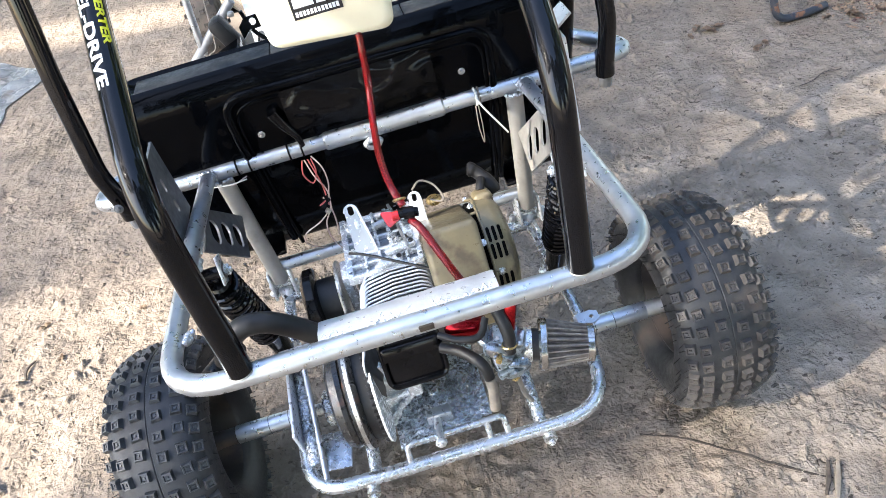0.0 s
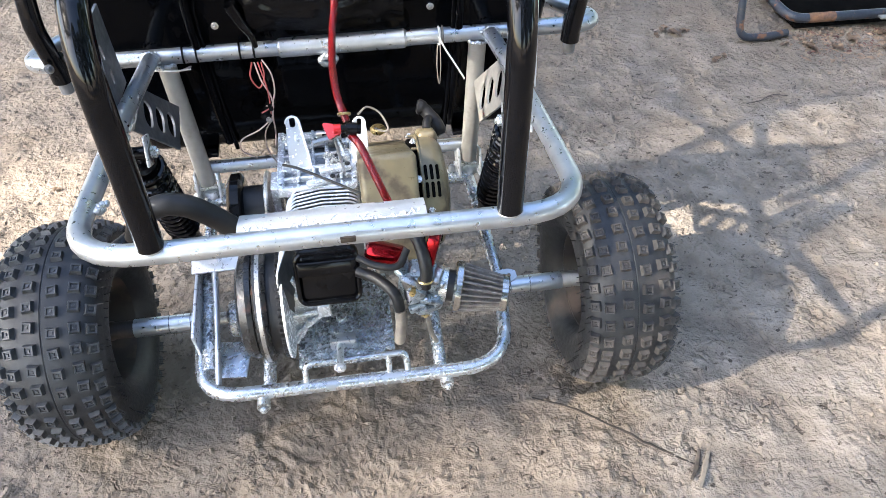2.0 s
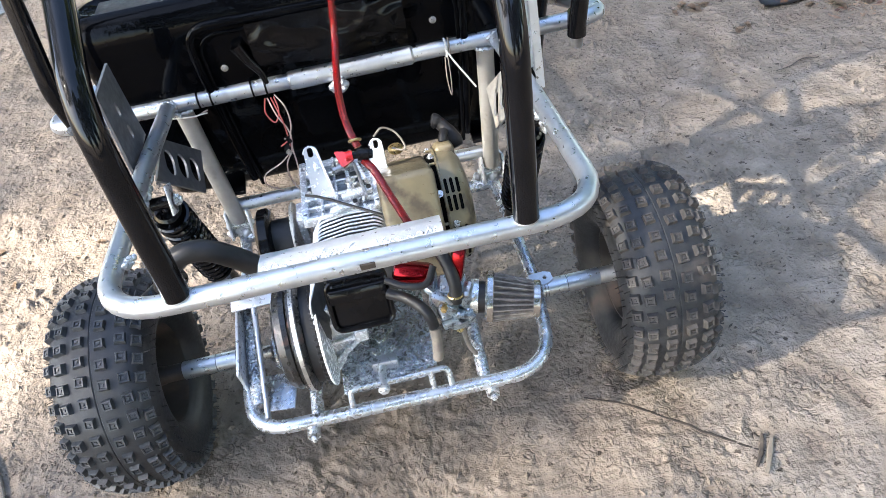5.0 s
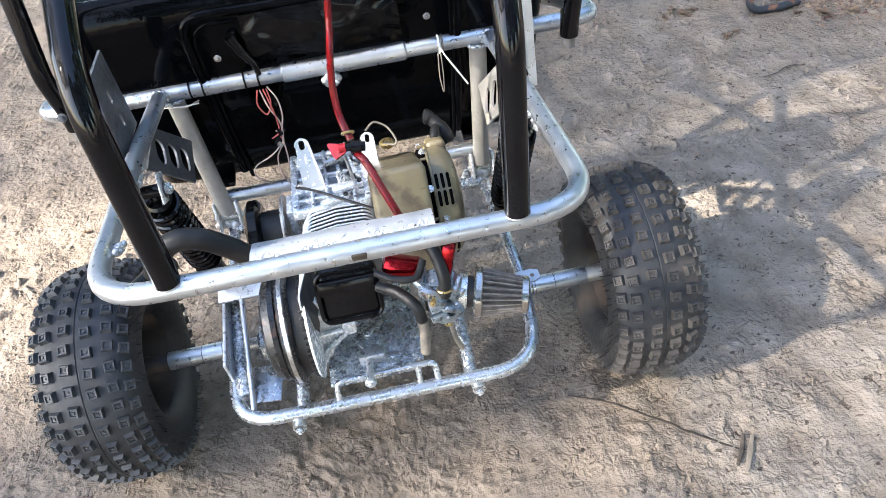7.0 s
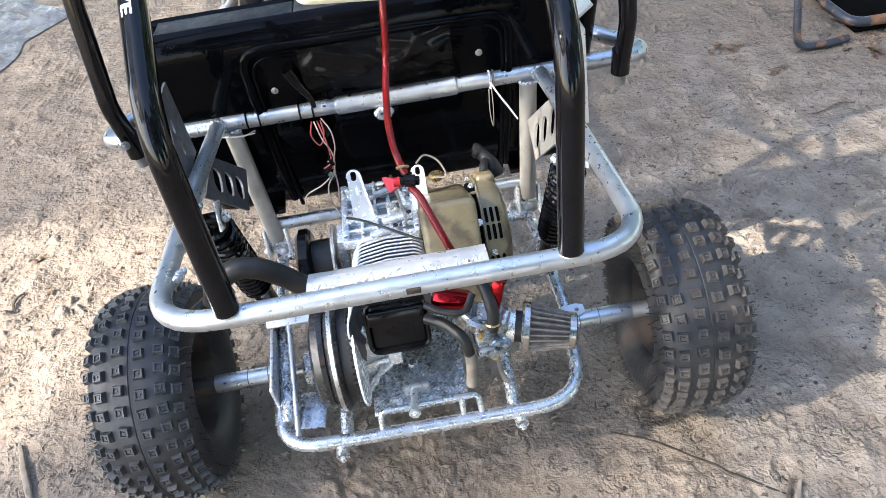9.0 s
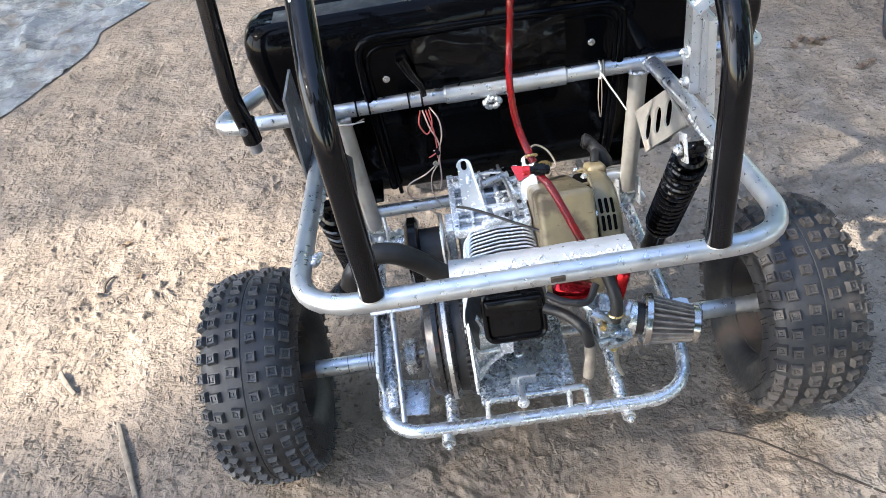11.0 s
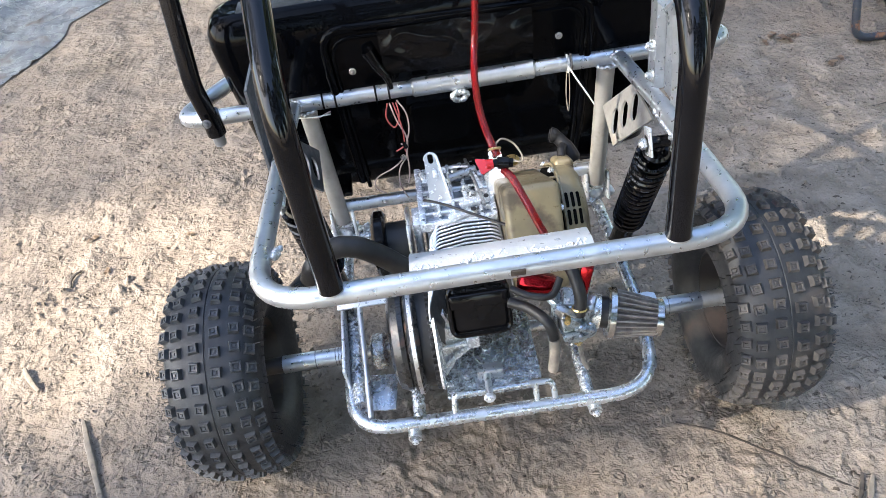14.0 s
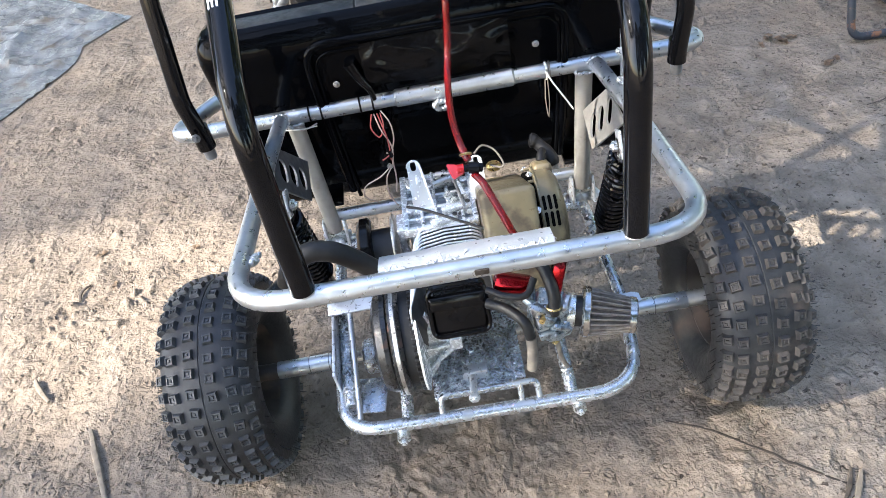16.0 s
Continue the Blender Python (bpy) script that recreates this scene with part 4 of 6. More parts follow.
# dark webs and bright edges hold the fins' shade and highlight as colour
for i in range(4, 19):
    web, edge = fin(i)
    f = part("cooling_fin", web, SHADEALU, eng)
    part("fin_edge", edge, FINALU, f, "fin edge with its highlight in the colour")
# black, so the gaps between the fins look shaded
part("cylinder", box((-0.033, 0.300, 0.425), (0.086, 0.17, 0.11), 0.012), MATTBLACK, eng)
part("head_lug", box((-0.003, 0.382, 0.527), (0.055, 0.016, 0.010), 0.004, (0, 0, 8)), ALU, eng)
part("head_lug", box((-0.028, 0.350, 0.527), (0.05, 0.014, 0.010), 0.004, (0, 0, 14)), ALU, eng)
# holes are black discs, their inner shade given as colour
for q in ((0.018, 0.385, 0.533), (-0.008, 0.354, 0.533)):
    part("lug_hole", disc(0.0045, 0.003, q, (0, 0, 1), 0.0005, 12), INK, eng)
bm = box((-0.028, 0.178, 0.482), (0.098, 0.03, 0.09), 0.014, (-20, 0, 0), seg=4)
part("rocker_cover", bm, PLASTIC, eng, "black rocker cover, greasy and faded")
part("cover_lip", tube(rounded([(-0.074, 0.178, 0.527), (0.018, 0.178, 0.527), (0.018, 0.149, 0.447), (-0.074, 0.149, 0.447)], 0.016, 6, closed=True), 0.004, 8, closed=True), PLASTIC, eng)
part("cover_step", box((-0.028, 0.1655, 0.5060), (0.090, 0.010, 0.024), 0.004, (-20, 0, 0), seg=3), PLASTIC, eng)
# lifting bracket tabs
def tab(x, y, z, h, wl, wr, wt, lean, turn):
    out = [(-wl, 0), (wr, 0), (wt, h * 0.86)] + [(wt * math.cos(a), h * 0.86 + wt * math.sin(a)) for a in [math.pi * k / 8 for k in range(1, 8)]] + [(-wt, h * 0.86)]
    m = pose(x, y, z, 90 - lean, 0, turn)
    bm = plate(out, [slot(0, h * 0.88, wt * 0.85, wt * 1.5)], 0.004, m)
    edge = [m @ Vector((px, py, 0.004)) for px, py in out]
    tube(edge, 0.0022, 6, bm)
    return bm
part("tank_bracket", tab(-0.066, 0.404, 0.515, 0.092, 0.014, 0.024, 0.0115, 36, 2), FINALU, eng, "painted tank bracket with a slot")
part("dimple", box((-0.063, 0.434, 0.560), (0.010, 0.016, 0.006), 0.003, (54, 0, 2)), ALU, eng)
part("tank_bracket", tab(0.040, 0.408, 0.516, 0.078, 0.016, 0.016, 0.010, 38, -8), FINALU, eng, "painted tank bracket with a slot")
for x, y in ((-0.014, 0.428), (-0.004, 0.408), (0.012, 0.448), (-0.012, 0.47), (-0.085, 0.41), (-0.088, 0.49)):
    part("bolt", hexbolt((x, y, 0.521), (0, 0, 1), 0.006, 0.006), ZINC, eng)
# fan shroud and recoil starter
bm = bmesh.new()
box((0.081, 0.347, 0.480), (0.092, 0.232, 0.175), 0.011, (-30, 0, 0), bm, 4)
part("fan_shroud", bm, GOLD, eng, "gold-painted fan shroud, grimy")
RC = Vector((0.158, 0.372, 0.468))
rec = part("recoil_cover", lathe([(0.0, 0.028), (0.05, 0.028), (0.078, 0.022), (0.094, 0.012), (0.099, 0.0), (0.099, -0.022), (0.092, -0.022), (0.0, -0.010)], RC, (1, 0, 0), 48), GOLD, kart, "gold recoil starter cover with cooling slots")
# solid black disc standing in for the shade behind the cover
part("shroud_gap", disc(0.092, 0.016, (0.131, 0.372, 0.468), (1, 0, 0), 0.002, 40), VOID, kart, "black disc that paints the shaded gap behind the recoil cover")
# slots are near-black plates on the cover, with painted darkness for depth
for deg in (40, 57, 124, 141, 172, 200, 230, 260, 300, 330):
    a = radians(deg)
    for dx, rr, tl in ((-0.014, 0.0988, 0), (-0.0045, 0.0984, 6), (0.005, 0.0960, 22)):
        q = RC + Vector((dx, rr * math.cos(a), rr * math.sin(a)))
        bm = bmesh.new()
        one = slot(0, 0, 0.0052, 0.026)
        plate(one, [], 0.002, Matrix.Translation(q) @ Matrix.Rotation(a - math.pi / 2, 4, 'X') @ Matrix.Rotation(radians(tl), 4, 'Y'), bm)
        part("cooling_slot", bm, VOID, rec)
for k in range(4):
    a = radians(40 + 45 * k)
    part("screw", hexbolt(Vector((0.131, 0.372 + 0.1 * math.cos(a), 0.468 + 0.1 * math.sin(a))), (0, math.cos(a), math.sin(a)), 0.004, 0.004), ZINC, rec)
bm = tube([RC + Vector((-0.020, 0.0995 * math.cos(radians(a)), 0.0995 * math.sin(radians(a)))) for a in range(20, 200, 10)], 0.0022, 6)
part("cover_flange", bm, GOLD, rec)
part("screw", hexbolt(RC + Vector((-0.010, -0.093, 0.030)), (0, -1, 0.3), 0.005, 0.005), ZINC, rec)
for a in (62, 95, 128, 160):
    q = Vector((0.126, 0.372 + 0.0975 * math.cos(radians(a)), 0.468 + 0.0975 * math.sin(radians(a))))
    part("stud", tube([q, q + Vector((0.018, 0, 0))], 0.0026, 8), GOLD, rec)
part("rope_boss", box((0.158, 0.418, 0.548), (0.034, 0.050, 0.030), 0.009, (-24, 0, 0), seg=4), GOLD, rec, "gold boss where the starter rope comes out")
part("starter_rope_guide", tube(spline([(0.160, 0.430, 0.556), (0.163, 0.443, 0.562), (0.168, 0.456, 0.562)]), 0.0075, 12), MATTBLACK, eng, "black rope guide")
bm = tube(spline([(0.150, 0.486, 0.570), (0.157, 0.484, 0.568), (0.168, 0.478, 0.560), (0.182, 0.460, 0.543), (0.188, 0.448, 0.530)], 4), [0.010] * 2 + [0.0135] * 4 + [0.0115] * 4 + [0.0135] * 5 + [0.012, 0.009], 12)
part("pull_handle", bm, MATTBLACK, eng, "black pull-start handle")
part("filler_cap", disc(0.014, 0.012, (0.078, 0.470, 0.538), (0, 0.1, 1), 0.003, 18), BRASS, eng)
# torque converter, upper drive
AX = (1, 0, 0)
part("drive_disc", lathe([(0, -0.013), (0.054, -0.013), (0.064, -0.006), (0.064, 0.008), (0.057, 0.013), (0, 0.013)], (-0.178, 0.395, 0.448), AX, 40), PLASTIC, eng, "black drive clutch cover")
part("drive_drum", disc(0.040, 0.045, (-0.149, 0.395, 0.448), AX, 0.002, 32), HOSE, eng)
part("drive_sheave", disc(0.066, 0.007, (-0.124, 0.392, 0.448), AX, 0.003, 40), STEEL, eng, "steel drive sheave")
bm = box((-0.109, 0.395, 0.46), (0.014, 0.05, 0.09), 0.003)
part("drive_hub", bm, ALU, eng)
# driven unit
part("driven_pulley", lathe([(0, -0.010), (0.030, -0.014), (0.070, -0.006), (0.088, -0.010), (0.097, -0.006), (0.098, 0.006), (0.090, 0.012), (0.03, 0.004), (0, 0.004)], (-0.140, 0.222, 0.385), AX, 56), DRUM, kart, "dark driven pulley with worn rim")
part("pulley_rim", lathe([(0.0905, -0.012), (0.097, -0.012), (0.0985, -0.004), (0.0905, 0.002)], (-0.132, 0.222, 0.385), AX, 56, closed=True), STEEL, kart)
part("driven_drum", lathe([(0, -0.012), (0.07, -0.012), (0.084, -0.006), (0.090, 0.006), (0.088, 0.014), (0, 0.014)], (-0.166, 0.222, 0.385), AX, 56), DRUM, kart, "dark drum with a rusty edge")
shv = part("sheave", lathe([(0, -0.004), (0.06, -0.004), (0.092, -0.007), (0.094, -0.003), (0.06, 0.003), (0, 0.003)], (-0.098, 0.216, 0.388), AX, 56), ALU, kart, "aluminium sheave with teeth")
for k in range(48):
    a = 2 * math.pi * k / 48
    bm = box((-0.108, 0.216 + 0.086 * math.cos(a), 0.388 + 0.086 * math.sin(a)), (0.008, 0.010, 0.005), 0.001, (math.degrees(a), 0, 0))
    part("tooth", bm, HOSE, shv)
part("belt", lathe([(0.060, -0.009), (0.084, -0.012), (0.086, 0.010), (0.062, 0.008)], (-0.118, 0.22, 0.386), AX, 48, closed=True), HOSE, kart, "black rubber drive belt")
bm = plate([(-0.105, 0.462), (-0.100, 0.325), (-0.085, 0.325), (-0.066, 0.372), (-0.040, 0.382), (-0.040, 0.405), (-0.070, 0.415), (-0.085, 0.460)], [], 0.012, Matrix(((1, 0, 0, 0), (0, 0, 1, 0.190), (0, 1, 0, 0), (0, 0, 0, 1))))
ribs = []
for p, q in (((-0.044, 0.184, 0.402), (-0.104, 0.186, 0.440)), ((-0.044, 0.184, 0.390), (-0.106, 0.184, 0.385)), ((-0.048, 0.184, 0.384), (-0.104, 0.182, 0.335)), ((-0.070, 0.184, 0.372), (-0.098, 0.182, 0.322)), ((-0.080, 0.186, 0.415), (-0.104, 0.186, 0.465))):
    ribs.append(tube([p, q], [0.0045, 0.0035], 8))
arm = part("side_cover_arm", bm, ALU, kart, "ribbed cast cover arm")
for bm in ribs:
    part("rib", bm, ALU, arm)
part("boss", box((-0.044, 0.190, 0.394), (0.022, 0.026, 0.026), 0.004), ALU, arm)

# engine base plate and tensioner
bm = box((-0.026, 0.262, 0.285), (0.150, 0.20, 0.006), 0.002, (6, 0, 0))
box((0.056, 0.262, 0.288), (0.020, 0.17, 0.006), 0.002, (6, 0, 0), bm)
part("engine_plate", bm, ROUGHSILVER, kart, "engine plate with blotchy silver paint")
bm = disc(0.024, 0.004, (-0.022, 0.235, 0.298), (0, -0.2, 1), 0.001, 24)
disc(0.009, 0.022, (-0.022, 0.235, 0.308), (0, -0.2, 1), 0.002, 12, bm)
part("mount_bolt", bm, ROUGHSILVER, kart)
bm = box((-0.022, 0.196, 0.296), (0.045, 0.02, 0.022), 0.003)
tube([(-0.026, 0.21, 0.297), (-0.030, 0.140, 0.297)], 0.006, 10, bm)
hexbolt((-0.030, 0.142, 0.297), (0, -1, 0), 0.010, 0.008, False, bm)
part("belt_tensioner", bm, BRIGHT, kart, "silver tensioner screw")
bm = tube(rounded([(-0.092, 0.150, 0.25), (-0.090, 0.165, 0.283), (0.082, 0.165, 0.283), (0.084, 0.150, 0.25)], 0.012, 5), 0.0055, 10)
tube([(0.052, 0.165, 0.283), (0.052, 0.150, 0.25)], 0.0055, 10, bm)
part("guard_rod", bm, RUNSILVER, kart, "thin silver rod")

# left bearing carrier
bm = box((-0.276, 0.315, 0.285), (0.006, 0.17, 0.085), 0.002, (8, 0, 0))
part("bearing_plate", bm, BRIGHT, kart, "white-silver side plate")
bm = box((-0.226, 0.380, 0.345), (0.116, 0.045, 0.006), 0.002, (20, 0, 0))
part("carrier_plate", bm, BRIGHT, kart, "bright silver carrier plate")
part("carrier_rod", tube([(-0.243, 0.365, 0.335), (-0.240, 0.165, 0.255)], 0.0055, 10), SILVER, kart)
part("carrier_tube", tube([(-0.262, 0.40, 0.30), (-0.258, 0.20, 0.25)], 0.014, 12), ROUGHSILVER, kart)
part("floor_plate", box((-0.234, 0.235, 0.235), (0.082, 0.078, 0.004), 0.002, (4, 0, -6)), RUNSILVER, kart, "small silver floor plate")
part("axle_bearing", disc(0.036, 0.03, (-0.225, 0.357, 0.210), AX, 0.005, 24), ROUGHSILVER, kart)
part("sprocket", disc(0.075, 0.006, (-0.19, 0.357, 0.212), AX, 0.001, 48), RUST, kart, "rusty axle sprocket")
bm = plate([(0, -0.014), (0.03, -0.014), (0.042, -0.008), (0.042, 0.008), (0.03, 0.014), (0, 0.014)], [slot(0.028, 0, 0.008, 0.009)], 0.004, pose(0.272, 0.322, 0.276, 12, 0, 5))
part("caliper_tab", bm, SILVER, kart, "silver tab with a hole")

# carburettor, filter and hoses
carb = part("carburettor", box((0.112, 0.126, 0.497), (0.044, 0.040, 0.050), 0.007, (8, 0, -14)), CARB, kart, "grey zinc carburettor")
part("float_bowl", lathe([(0, -0.030), (0.010, -0.030), (0.021, -0.024), (0.025, -0.012), (0.025, -0.003), (0.028, -0.003), (0.028, 0.002), (0, 0.002)], (0.112, 0.116, 0.474), (0, -0.15, 1), 28), CARB, carb)
part("inlet_throat", tube([(0.080, 0.138, 0.497), (0.146, 0.120, 0.490)], 0.0195, 20), CARB, carb)
part("flange", box((0.086, 0.136, 0.497), (0.008, 0.052, 0.056), 0.004, (0, 0, -14)), CARB, carb)
part("top_plate", box((0.112, 0.122, 0.524), (0.034, 0.030, 0.006), 0.002, (14, 0, -14)), CARB, carb)
part("choke_lever", box((0.094, 0.100, 0.520), (0.034, 0.010, 0.006), 0.002, (20, 25, -20)), STEEL, carb)
part("throttle_lever", box((0.126, 0.102, 0.512), (0.008, 0.008, 0.034), 0.002, (30, 15, 0)), STEEL, carb)
part("idle_screw", tube([(0.100, 0.104, 0.506), (0.092, 0.086, 0.510)], 0.0045, 10), BRASS, carb)
for q in ((0.100, 0.113, 0.529), (0.124, 0.110, 0.528), (0.112, 0.090, 0.470), (0.128, 0.098, 0.486), (0.096, 0.098, 0.488)):
    part("screw", hexbolt(q, (0, -0.6, 1), 0.0028, 0.003, False), STEEL, carb)
for i, (x, y, z, sx, sy, sz, rx, ry, rz) in enumerate([
        (0.092, 0.112, 0.512, 0.022, 0.020, 0.018, 25, 10, 30), (0.104, 0.098, 0.500, 0.018, 0.014, 0.022, 10, 30, -20), (0.128, 0.106, 0.500, 0.020, 0.016, 0.030, 0, -20, 15),
        (0.094, 0.104, 0.486, 0.016, 0.022, 0.016, 40, 0, 10), (0.120, 0.096, 0.484, 0.030, 0.014, 0.010, 15, 8, -10), (0.082, 0.120, 0.520, 0.014, 0.022, 0.010, 20, 20, 45),
        (0.134, 0.112, 0.516, 0.012, 0.022, 0.014, 30, 0, -30), (0.100, 0.094, 0.472, 0.026, 0.010, 0.012, 0, -12, 5), (0.130, 0.098, 0.470, 0.014, 0.012, 0.020, 20, 0, 20)]):
    part("cast_boss", box((x, y, z), (sx, sy, sz), 0.0025, (rx, ry, rz)), CARB if i % 3 else STEEL, carb)
for x, y, z in ((0.090, 0.100, 0.507), (0.113, 0.090, 0.492), (0.128, 0.094, 0.492)):
    part("port", disc(0.0026, 0.004, (x, y, z), (0, -0.7, 1), 0.0006, 10), CHROME, carb)
part("drain_bolt", hexbolt((0.112, 0.104, 0.448), (0, -0.6, -0.5), 0.006, 0.006), BRASS, carb)
A, B = Vector((0.166, 0.116, 0.484)), Vector((0.231, 0.100, 0.476))
ax = (B - A).normalized()
m = Matrix.Translation(A) @ ax.to_track_quat("Z", "Y").to_matrix().to_4x4()
bm = bmesh.new()
n, L = 96, (B - A).length
rings = []
for h, r, dep in ((0.0, 0.0340, 0.0085), (L * 0.5, 0.0290, 0.0075), (L, 0.0240, 0.006)):
    rings.append([bm.verts.new(m @ Vector(((r + (dep if k % 4 < 2 else -dep) * 0.5) * math.cos(2 * math.pi * k / n), (r + (dep if k % 4 < 2 else -dep) * 0.5) * math.sin(2 * math.pi * k / n), h))) for k in range(n)])
for a, b in zip(rings, rings[1:]):
    for k in range(n):
        bm.faces.new((a[k], a[(k + 1) % n], b[(k + 1) % n], b[k]))
filt = part("air_filter", bm, PLEAT, kart, "conical pleated air filter")
part("filter_ring", lathe([(0.0, -0.008), (0.036, -0.008), (0.0395, -0.005), (0.0395, 0.003), (0.037, 0.005), (0.033, 0.005)], A, ax, 40), CHROME, filt, "chrome end ring")
part("filter_cap", lathe([(0.024, -0.004), (0.0283, -0.004), (0.0283, 0.005), (0.025, 0.007), (0.0, 0.007)], B, ax, 36), CHROME, filt, "chrome end cap")
part("filter_neck", tube([A - ax * 0.034, A - ax * 0.008], 0.024, 24), HOSE, filt)
part("hose_clamp", lathe([(0.0245, -0.006), (0.0265, -0.006), (0.0265, 0.006), (0.0245, 0.006)], A - ax * 0.024, ax, 32, closed=True), ZINC, filt, "worm-drive hose clamp")
part("clamp_screw", box(A - ax * 0.024 + Vector((-0.006, -0.016, 0.018)), (0.010, 0.014, 0.010), 0.002, (0, 0, 40)), ZINC, filt)
part("intake_cover", box((0.062, 0.146, 0.540), (0.062, 0.036, 0.030), 0.010, (-22, 14, -12)), REDMETAL, kart, "shiny red intake plate")
part("intake_spacer", box((0.128, 0.128, 0.556), (0.018, 0.03, 0.050), 0.004, (-14, 10, -20)), REDMETAL, kart, "shiny red spacer")
part("fuel_hose", tube(spline([(0.112, 0.098, 0.51), (0.116, 0.105, 0.54), (0.108, 0.13, 0.575), (0.09, 0.15, 0.59)]), 0.0095, 12), HOSE, kart, "black fuel hose")
part("hose_clip", tube(ring((0.1135, 0.100, 0.522), (0.1, 0.2, 1), 0.010, 0, 14), 0.0018, 6, closed=True), BRASS, kart)
part("vacuum_hose", tube(spline([(0.02, 0.135, 0.548), (0.045, 0.118, 0.545), (0.075, 0.112, 0.545), (0.092, 0.128, 0.562)]), 0.0055, 10), HOSE, kart, "thin black vacuum hose")
part("breather_hose", tube(spline([(0.018, 0.150, 0.505), (0.045, 0.130, 0.505), (0.068, 0.105, 0.495), (0.074, 0.095, 0.47)]), 0.0085, 12), HOSE, kart, "black breather hose")
part("breather_hose_end", tube(spline([(0.074, 0.095, 0.47), (0.074, 0.092, 0.44), (0.070, 0.09, 0.405)]), 0.0085, 12, hollow=0.25), OLDHOSE, kart, "brown perished hose end")
part("overflow_hose", tube(spline([(0.115, 0.115, 0.45), (0.118, 0.115, 0.42), (0.122, 0.112, 0.39), (0.13, 0.11, 0.37)]), 0.004, 8), OLDHOSE, kart)
part("exhaust_hose", tube(spline([(-0.07, 0.085, 0.640), (-0.114, 0.07, 0.674), (-0.146, 0.069, 0.706), (-0.175, 0.068, 0.728), (-0.205, 0.067, 0.731), (-0.230, 0.064, 0.712), (-0.240, 0.062, 0.69)], 8), 0.0138, 16), HOSE, kart, "black sleeved exhaust hose")
part("exhaust_tip", tube([(-0.236, 0.105, 0.668), (-0.262, 0.046, 0.682)], 0.0150, 18, hollow=0.14), DRUM, kart, "open rusty pipe end")
part("throttle_cable", tube(spline([(-0.09, 0.395, 0.535), (-0.06, 0.365, 0.545), (0.0, 0.315, 0.545), (0.045, 0.27, 0.55)]), 0.0025, 6), HOSE, kart)

# fuel tank, hose and tap
def build_tank():
    bm = bmesh.new()
    out = [(-0.089, 0.903), (0.0916, 0.885), (0.107, 1.054), (-0.1006, 1.054)]
    levels = [(0.0, 0.86), (0.005, 0.95), (0.014, 1.0), (0.080, 1.0), (0.089, 0.95), (0.094, 0.86)]
    rings = []
    cx, cz = 0.0, 0.979
    for d, k in levels:
        pts = rounded([(cx + (x - cx) * k, 0.4216 + d, cz + (z - cz) * k) for x, z in out], 0.022, 6, closed=True)
        rings.append([bm.verts.new(p) for p in pts])
    for a, b in zip(rings, rings[1:]):
        for i in range(len(a)):
            j = (i + 1) % len(a)
            bm.faces.new((a[i], a[j], b[j], b[i]))
    bm.faces.new(rings[0])
    bm.faces.new(rings[-1][::-1])
    return bm


tank = part("fuel_tank", build_tank(), TANK, kart, "cream plastic fuel tank with a black and white sticker")
part("sticker", box((-0.008, 0.4208, 0.969), (0.071, 0.0008, 0.057), 0, (0, 0, 0)), INK, tank, "black and white sticker")
def flat_mark(pts, y):
    return plate([(0.89 * px, 0.89 * pz) for px, pz in pts], [], 0.0006, Matrix(((1, 0, 0, -0.008), (0, 0, -1, y), (0, 1, 0, 0.969), (0, 0, 0, 1))))
for pts in ([(-0.036, -0.014), (-0.003, -0.014), (-0.003, -0.003), (-0.016, -0.003), (-0.016, 0.001), (-0.006, 0.001), (-0.006, 0.010), (-0.016, 0.010), (-0.016, 0.014), (-0.002, 0.014), (-0.002, 0.028), (-0.034, 0.028)],
            [(0.001, -0.014), (0.036, -0.014), (0.036, 0.000), (0.016, 0.000), (0.016, 0.012), (0.036, 0.012), (0.036, 0.028), (0.003, 0.028)]):
    part("sticker_mark", flat_mark(pts, 0.4203), WHITE, tank, "white block shape")
for k in range(12):
    part("sticker_bar", flat_mark([(-0.036 + 0.006 * k, -0.028), (-0.0315 + 0.006 * k, -0.028), (-0.0315 + 0.006 * k, -0.020), (-0.036 + 0.006 * k, -0.020)], 0.4203), WHITE, tank)
part("tank_rail", tube([(-0.243, 0.49, 1.252), (0.243, 0.49, 1.252)], 0.010, 12), BLACK, kart, "black rail that the tank hangs from")
part("tank_strap", box((0.0, 0.484, 1.150), (0.030, 0.004, 0.205), 0.001), BLACK, kart)
part("fuel_line", tube(spline([(0.038, 0.434, 0.910), (0.034, 0.424, 0.870), (0.031, 0.419, 0.839), (0.025, 0.410, 0.801), (0.018, 0.373, 0.775), (0.014, 0.317, 0.760), (0.015, 0.272, 0.750), (0.019, 0.240, 0.741), (0.026, 0.222, 0.724)], 8), 0.0054, 14), REDHOSE, kart, "clear red fuel hose")
part("fuel_line", tube(spline([(0.0305, 0.201, 0.714), (0.041, 0.182, 0.708), (0.057, 0.148, 0.680), (0.076, 0.114, 0.642)], 10), 0.0055, 14), REDHOSE, kart, "clear red fuel hose")
nearer = Matrix.Translation((0, -0.64, 1.315)) @ Matrix.Scale(0.95, 4) @ Matrix.Translation((0, 0.64, -1.315))
bm = tube([(0.016, 0.248, 0.694), (0.024, 0.248, 0.694), (0.025, 0.248, 0.694), (0.040, 0.247, 0.692), (0.041, 0.247, 0.692), (0.046, 0.247, 0.691)], [0.006, 0.006, 0.0092, 0.0092, 0.0070, 0.0070], 14)
bmesh.ops.transform(bm, matrix=nearer, verts=bm.verts)
tap = part("fuel_tap", bm, PLASTIC, kart, "black plastic fuel tap")
